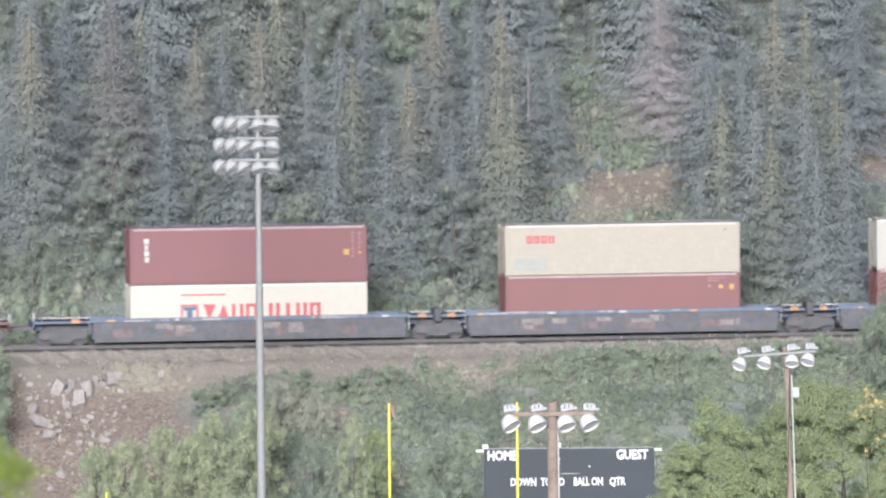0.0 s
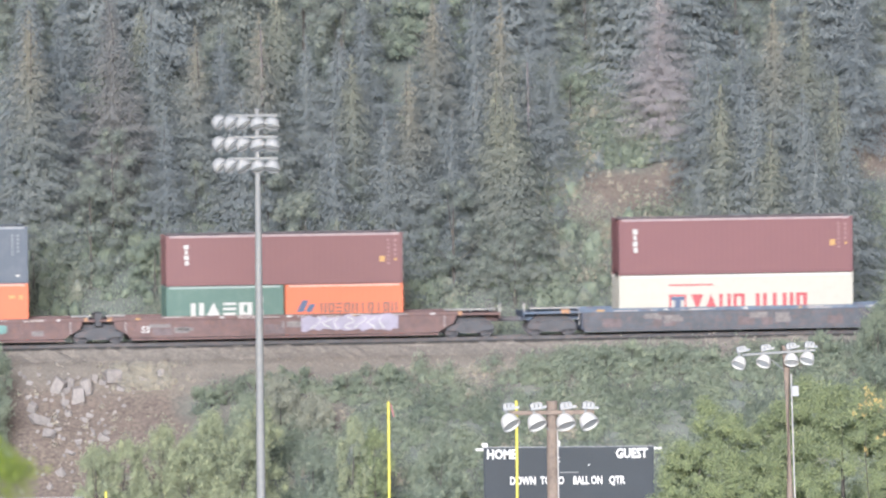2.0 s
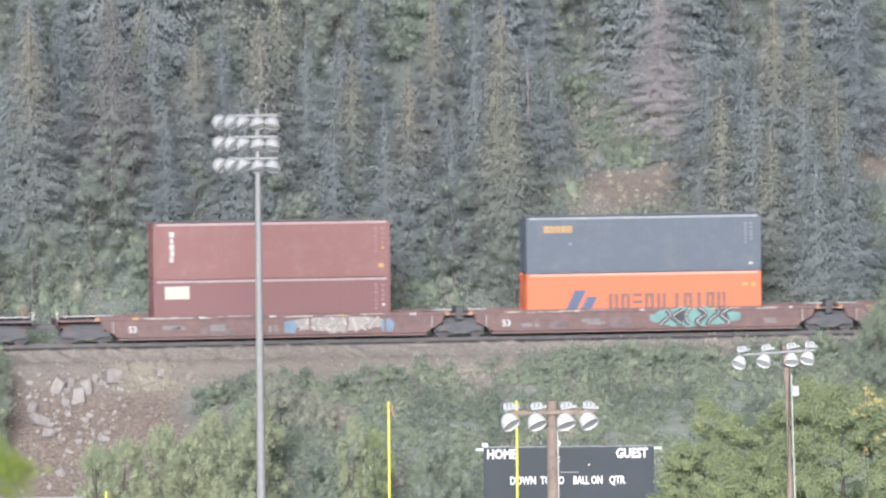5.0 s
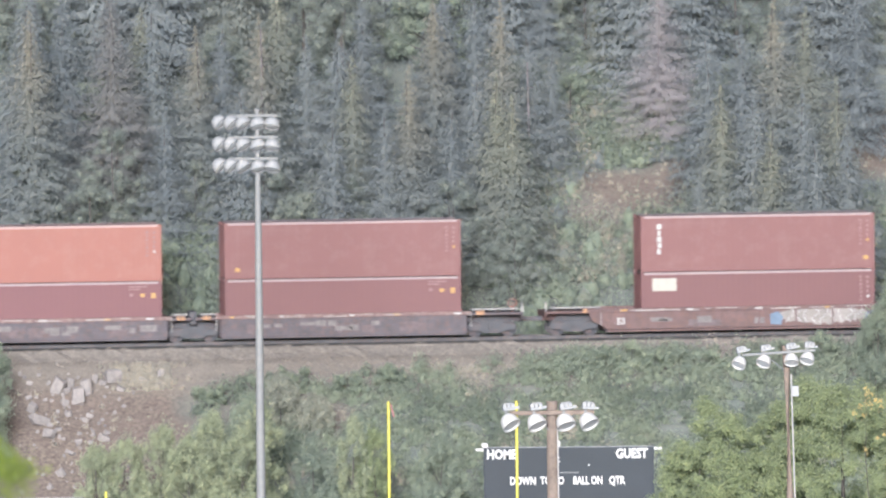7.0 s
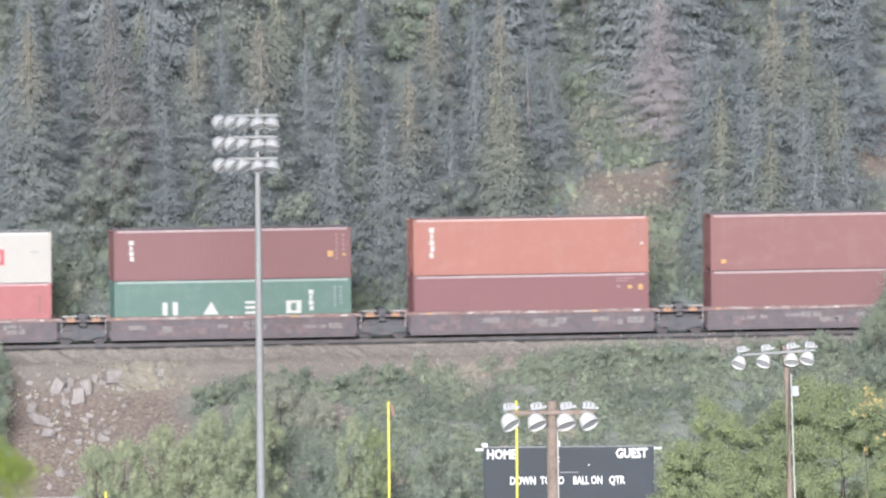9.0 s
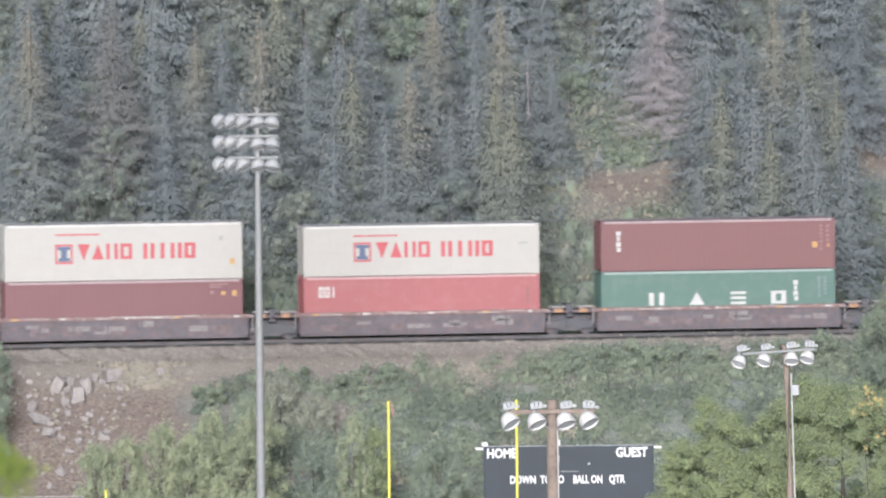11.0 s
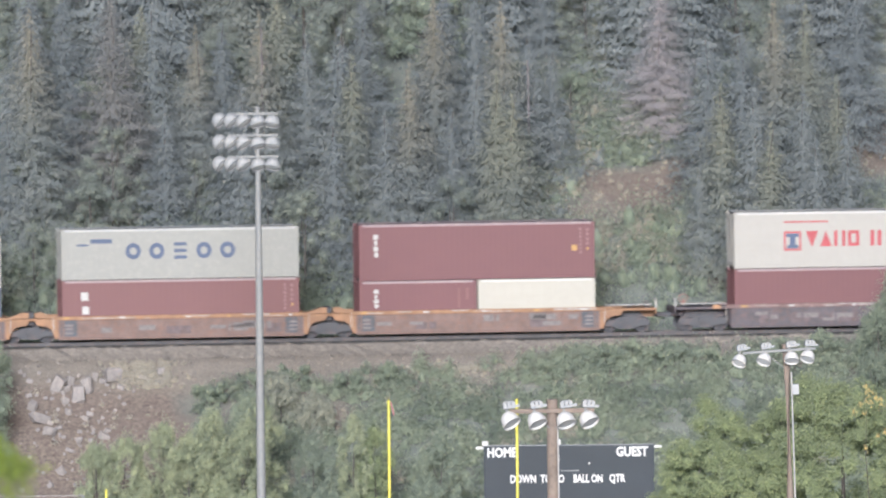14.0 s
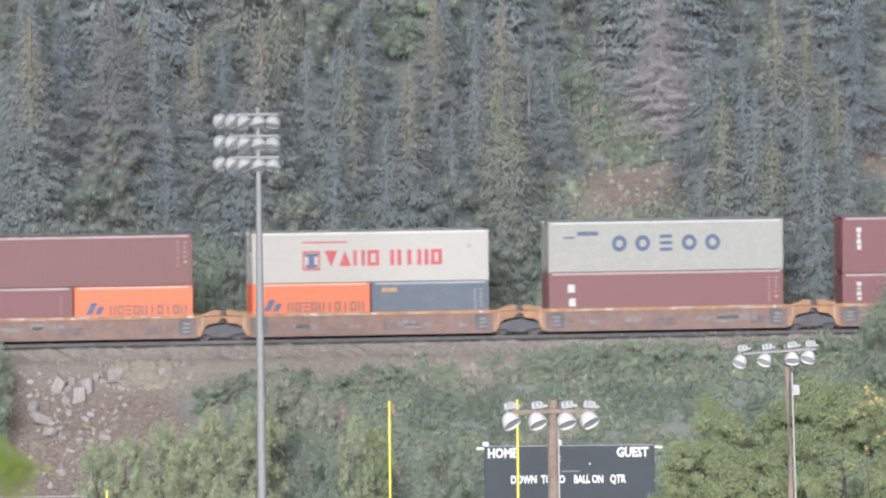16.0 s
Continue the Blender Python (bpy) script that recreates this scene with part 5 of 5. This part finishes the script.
def thicket(name, label, seed, count, place, mats, leaf=.2, per=42, height=(.5, 1.4), solid=True):
    """Undergrowth that nobody could count: low mounds of leaf clumps over a stretch of slope, one object."""
    rng = np.random.default_rng(seed)
    groups = {k: ([], [], [], []) for k in range(len(mats))}
    for i in range(count):
        spot = place(rng)
        if spot is None:
            continue
        s, n, k, scale = spot
        x, y = hill(s, n)
        z = ground_height(x, y)
        hgt = rng.uniform(*height) * scale
        wid = hgt * rng.uniform(.5, .85)
        dirs = rng.normal(size=(per * 2, 3))
        dirs /= np.linalg.norm(dirs, axis=1)[:, None]
        dirs[:, 2] = np.abs(dirs[:, 2])
        p = np.array([x, y, z]) + dirs * rng.uniform(.2, 1.15, per * 2)[:, None] * [wid, wid, hgt]
        groups[k][0].append(p)
        groups[k][1].append(dirs + [0, 0, .5])
        groups[k][2].append((x, y, z + hgt * .15))
        groups[k][3].append(np.array([wid, wid, hgt]) * .26)
    for k, (p, o, c, r) in groups.items():
        if p:
            o = np.concatenate(o)
            made = leaf_arrays(np.concatenate(p), o, leaf, rng, 2.6, .4, o * .5 + rng.normal(size=o.shape) * .5 + [0, 0, .9])
            v, f = join(made, masses(np.array(c), r, rng)) if solid else made
            tagged(new(name, raw_mesh(name, v, f, mats[k])), label, "shrubs", kind="stuff")


def shrub_line(s):
    """How far from the track the shrubs begin: close on the higher stretch, far down by the rock slide."""
    return 13.0 - 7.5 * smooth(-15.5, -12.5, s) - 1.2 * smooth(-6, 0, s) - 1.5 * smooth(3, 8, s)


def slope_place(rng):
    s, n = rng.uniform(-26, 26), 2.6 + 15.1 * rng.uniform(0, 1) ** 1.1
    if bare_patch(s, n) > .35 + .3 * rng.uniform() or n < shrub_line(s) + rng.normal() * .35:
        return None
    v = noise.noise((s * .3, n * .3, 20))
    return s, n, (1 if v > .12 else 0) if rng.uniform() > .03 else 2, .75 if n < shrub_line(s) + 1 else 1.0


def bank_place(rng):
    s, n = rng.uniform(-30, 30), -(5.5 + 14 * rng.uniform(0, 1))
    if bare_patch(s, n) > .5:
        return None
    v = noise.noise((s * .25, n * .25, 40))
    return s, n, (2 if rng.uniform() < .12 else 1 if v > .1 else 0), 1.1


def wood_place(rng):
    s, n = rng.uniform(-32, 32), -(16 + 30 * rng.uniform(0, 1))
    if bare_patch(s, n) > .6:
        return None
    return s, n, 0 if rng.uniform() < .7 else 1, 1.3


thicket("slope_shrubs", "dense green shrubs and weeds on the embankment", 5, 2400, slope_place, (LEAF["willow"], LEAF["broad"], LEAF["dry"]), .068, 122, (.5, 1.3))
thicket("bank_shrubs", "green bushes behind the track", 6, 820, bank_place, (LEAF["willow"], LEAF["broad"], LEAF["pale"]), .075, 135, (1.0, 2.7))
thicket("wood_undergrowth", "dim undergrowth between the trees", 7, 620, wood_place, (LEAF["spruce"], LEAF["willow"]), .1, 84, (.7, 1.6))


def brush_place(rng):
    s, n = rng.uniform(5, 19), -rng.uniform(12, 31)
    if bare_patch(s, n) > .45:
        return None
    v = noise.noise((s * .25, n * .25, 60))
    low = s < 15 and n > -19
    return s, n, (2 if rng.uniform() < (.5 if low else .12) else 1 if v > .05 else 0), .5 if low else 1.0


thicket("hill_brush", "light green brush and grass in the clearing on the hill", 12, 900, brush_place, (LEAF["willow"], LEAF["wood"], LEAF["dry"]), .078, 105, (.8, 2.0))


def tuft_place(rng):
    s, n = rng.uniform(-26, 26), rng.uniform(5.0, 20)
    if rng.uniform() < .4:
        s, n = rng.uniform(7, 29), rng.uniform(-26, -10)
    if bare_patch(s, n) < .25 or rng.uniform() > (.08 if s < -12 and n > 4 else .5):
        return None
    return s, n, 0, .5 if n > 0 else .34


thicket("dry_grass", "straw-coloured dry grass tufts on bare soil", 8, 3600, tuft_place, (LEAF["dry"],), .05, 34, (.4, .9), False)


def straw_place(rng):
    if rng.uniform() < .6:
        return rng.normal(-15.8, .8), rng.uniform(3.5, 5.9), 0, .5
    return rng.normal(-.6, 1.6), rng.normal(4.9, .35), 0, .35


thicket("straw_grass", "pale straw grass patch at the slope's edge", 9, 420, straw_place, (LEAF["dry"],), .05, 34, (.35, .7), False)


def make_rocks():
    rng = random.Random(21)
    meshes = []
    for k in range(8):
        bm = bmesh.new()
        for q in range(8):                            # a broken slab: a jittered block with corners knocked off
            sx, sy, sz = (1 if q & 1 else -1), (1 if q & 2 else -1), (1 if q & 4 else -1)
            cut = rng.random() < .35
            for c in (((.62, 1, 1), (1, .62, 1), (1, 1, .62)) if cut else ((1, 1, 1),)):
                bm.verts.new([.42 * d * e * rng.uniform(.6, 1.15) for d, e in zip((sx, sy, sz), c)])
        hull = bmesh.ops.convex_hull(bm, input=bm.verts[:])
        bmesh.ops.delete(bm, geom=list({g for g in hull["geom_interior"] + hull["geom_unused"] if isinstance(g, bmesh.types.BMVert)}), context="VERTS")
        me = bpy.data.meshes.new("rock")
        bm.to_mesh(me)
        bm.free()
        me.materials.append(M["rock"])
        meshes.append(me)
    big = [(-20.2, 5.77, .69, .87), (-19.56, 5.4, .4, .58), (-19.24, 6.5, .64, 1.04), (-18.78, 5.96, .52, .98), (-18.29, 5.07, .35, .4), (-17.38, 5.14, .87, .75), (-17.01, 5.74, .46, .23), (-14.88, 4.66, .4, .4),
           (-15.03, 5.44, .46, .23), (-15.8, 5.19, .58, .23), (-21.65, 7.25, .52, .58), (-21.73, 6.28, .35, .23), (-21.36, 8.29, 1.16, .52), (-20.99, 9.25, .64, .52), (-19.95, 6.71, .46, .35), (-17.88, 5.32, .4, .29),
           (-19.55, 9.59, .4, .23), (-18.25, 9.41, .52, .4), (-18.06, 8.93, .35, .23), (-20.47, 8.81, .35, .17), (-20.68, 11.81, .4, .46), (-18.77, 7.47, .4, .23), (-20.04, 10.23, .52, .23)]
    count = len(big)
    for i in range(110):
        a, b = rng.gauss(-19.2, 1.9), rng.uniform(4.2, 13)
        if bare_patch(a, b) > .3:
            k = rng.uniform(.08, .20) if i % 6 else rng.uniform(.2, .34)
            big.append((a, b, k * rng.uniform(.8, 1.4), k))
    for k, (s, n, w, h) in enumerate(big):
        x, y = hill(s, n)
        rock = new("rock", rng.choice(meshes))
        tagged(rock, "pale angular broken rock lying on the bare slope" if w > .35 else "small pale stone on the bare slope", "rock", "rocks on the slope")
        rock.matrix_basis = pose(x, y, ground_height(x, y) + h * .3, rng.uniform(-22, 22), rng.uniform(-26, 26), rng.uniform(-40, 40)) @ Matrix.Diagonal((w * 1.18, w * rng.uniform(.5, .9), h * 1.18, 1))


make_rocks()


def make_pebbles():
    """Loose stones on the bench and the bare slope, past counting."""
    rng = np.random.default_rng(31)
    v, f = [], []
    for i in range(5200):
        s, n = rng.uniform(-25, 25), 2.6 + 3.6 * rng.uniform()
        if i % 6 == 0:
            s, n = rng.uniform(-25, -11), rng.uniform(5, 18)
        x, y = hill(s, n)
        k = rng.uniform(.02, .05) + (.06 * rng.uniform() if i % 9 == 0 else 0)
        c = np.array([x, y, ground_height(x, y) + k * .3])
        b = len(v) * 5
        v.append(c + np.array([(k, 0, -.4 * k), (-.6 * k, .9 * k, -.4 * k), (-.6 * k, -.9 * k, -.4 * k), (.2 * k, .1 * k, .9 * k), (-.4 * k, -.3 * k, .6 * k)]) * rng.uniform(.7, 1.3, (5, 3)))
        f += [(b, b + 1, b + 3), (b + 1, b + 2, b + 4), (b + 2, b, b + 3), (b + 1, b + 4, b + 3), (b + 2, b + 3, b + 4)]
    me = bpy.data.meshes.new("loose_stones")
    me.from_pydata(np.concatenate(v).tolist(), [], f)
    me.materials.append(M["pebble"])
    tagged(new("loose_stones", me), "scattered loose pale and brown stones beside the track", "stones", kind="stuff")


make_pebbles()


def make_front_trees():
    # the broad trees beside the scoreboard
    for x, y, h, r, seed, clumps in ((16.4, 400, 12.2, 5.4, 301, 230), (11.6, 401, 10.9, 3.6, 302, 130), (10.1, 402, 9.3, 1.9, 304, 50), (21.2, 403, 12.0, 4.2, 303, 70)):
        crown, ends = dome_mesh(seed, h, r, .070, clumps * 2, LEAF["fresh"])
        plant("broadleaf_tree", "large light-green broadleaf tree beside the scoreboard", "tree", "trees by the field", [("crown", crown), ("trunk", trunk_mesh(h * .85, .2, seed=seed))] + limb_meshes(h, .11, ends, M["dead_bark"]), x, y, z=0)
    crown, ends = broad_mesh(330, 11.9, .75, .055, 110, LEAF["yellowed"], low=.80, blobs=14, upright=1.6, fine=True, solid=False)
    plant("sapling", "slender shoot with yellowed autumn leaves beside the broad tree", "tree", "", [("crown", crown), ("trunk", trunk_mesh(11.6, .04, seed=3))], 17.2, 394.6, z=0)
    # saplings at the embankment's foot
    for s, n, h, r, key, seed in ((-13.8, 19, 5.6, 1.7, "plume", 1), (-16.4, 20, 5.2, 1.6, "plume", 2), (-11.4, 19, 6.2, 1.5, "plume", 3), (-18.4, 21, 4.6, 1.5, "plume", 4), (-5.9, 20, 4.9, 1.0, "fresh", 5), (-7.0, 20.5, 5.4, .9, "plume", 6),
                                  (-9.3, 9.2, 2.6, 1.2, "pale", 7), (-7.6, 9.4, 1.9, 1.0, "pale", 21), (-2.6, 20, 4.4, 1.4, "willow", 9), (21.4, 8, 5.0, 1.5, "broad", 10), (22.9, 7, 6.4, 2.0, "broad", 11), (-24.0, 8.5, 5.2, 1.2, "broad", 12), (-24.8, 12, 6, 1.8, "willow", 13),
                                  (-15.2, 21, 4.8, 1.4, "plume", 14), (-12.6, 21, 5.0, 1.5, "plume", 15), (-9.0, 20.5, 4.4, 1.3, "willow", 16), (-19.9, 22, 4.2, 1.2, "plume", 17), (20.6, 10.5, 4.2, 1.3, "broad", 18), (-11.0, 11.5, 3.4, 1.2, "willow", 19), (-13.2, 12.5, 3.2, 1.3, "willow", 20)):
        crown, ends = broad_mesh(400 + seed, h, r, .062, 7500, LEAF[key], low=.05, blobs=70, upright=2.2, fine=True, core=.2)
        x, y = hill(s, n)
        plant("sapling", {"fresh": "slender light-green sapling", "willow": "grey-green bushy sapling", "plume": "soft yellow-green feathery sapling", "pale": "pale half-dry bush", "broad": "dark green bushy tree by the track"}[key] + " on the embankment", "tree", "saplings on the embankment",
              [("crown", crown), ("trunk", trunk_mesh(h * .9, .06, seed=seed))] + limb_meshes(h, .06, ends), x, y)


make_front_trees()


def make_edge_bushes():
    """Rounded bushes that stand up against the bench where the slope is highest."""
    rng = random.Random(52)
    kinds = []
    for i, key in enumerate(("broad", "willow", "broad")):
        crown, ends = broad_mesh(500 + i, 1.9, 1.1, .07, 2600, LEAF[key], low=.05, blobs=26, upright=1.1, fine=True, core=.3)
        kinds.append([("crown", crown), ("trunk", trunk_mesh(1.5, .04, seed=60 + i))])
    for s, n, size in ((6.4, 5.4, .65), (7.8, 5.3, .75), (9.2, 5.2, .85), (10.4, 5.2, .85), (11.6, 5.4, .7), (13.2, 5.4, .65), (15.0, 5.5, .6), (4.6, 5.9, .6), (-5.6, 6.6, .8), (-8.3, 6.0, .85), (-3.4, 6.4, .75), (-10.3, 6.9, .8), (-12.6, 7.4, .8), (17.0, 5.2, .8), (19.0, 5.0, .9)):
        plant("bush", "rounded green bush at the edge of the gravel bench", "bush", "bushes by the bench", rng.choice(kinds), *hill(s, n), rng.uniform(0, 360), size)


make_edge_bushes()


def make_near_tip():
    """The leafy tip of a slim young tree that stands on the slope below the camera."""
    rng = np.random.default_rng(71)
    x, y, tip = -4.86, 110.0, 26.88
    foot = ground_height(x, y)
    pts = [c + rng.normal(size=(n, 3)) * r for c, r, n in (((0, 0, tip - foot), (.115, .115, .10), 300), ((-.16, 0, tip - foot + .16), (.06, .08, .11), 90), ((-.05, .05, tip - foot - .3), (.12, .12, .16), 160))]
    pts = np.concatenate(pts)
    crown = raw_mesh("crown", *leaf_arrays(pts, rng.normal(size=pts.shape) + [0, -.5, .5], .055, rng, 1.6, .5), LEAF["near"])
    plant("young_tree", "slim young tree with vivid green leaves at its tip, close by", "tree", "", [("crown", crown), ("trunk", trunk_mesh(tip - foot, .05, seed=8))], x, y)


make_near_tip()


# ---------------------------------------------------------------- what moves
def motions():
    times = [k for k in range(17)]
    for thing, s, up in MOVERS:
        walk(thing, [(t, track_pose(s + travel(t), 0, up)) for t in times])
    steps = [k / FPS for k in range(16 * FPS + 1)]
    turns = [(t, Matrix.Rotation(travel(t) / .42, 4, "Y")) for t in steps]
    for wheel, dx in WHEELS:
        walk(wheel, [(t, Matrix.Translation((dx, 0, .42)) @ r) for t, r in turns])


motions()
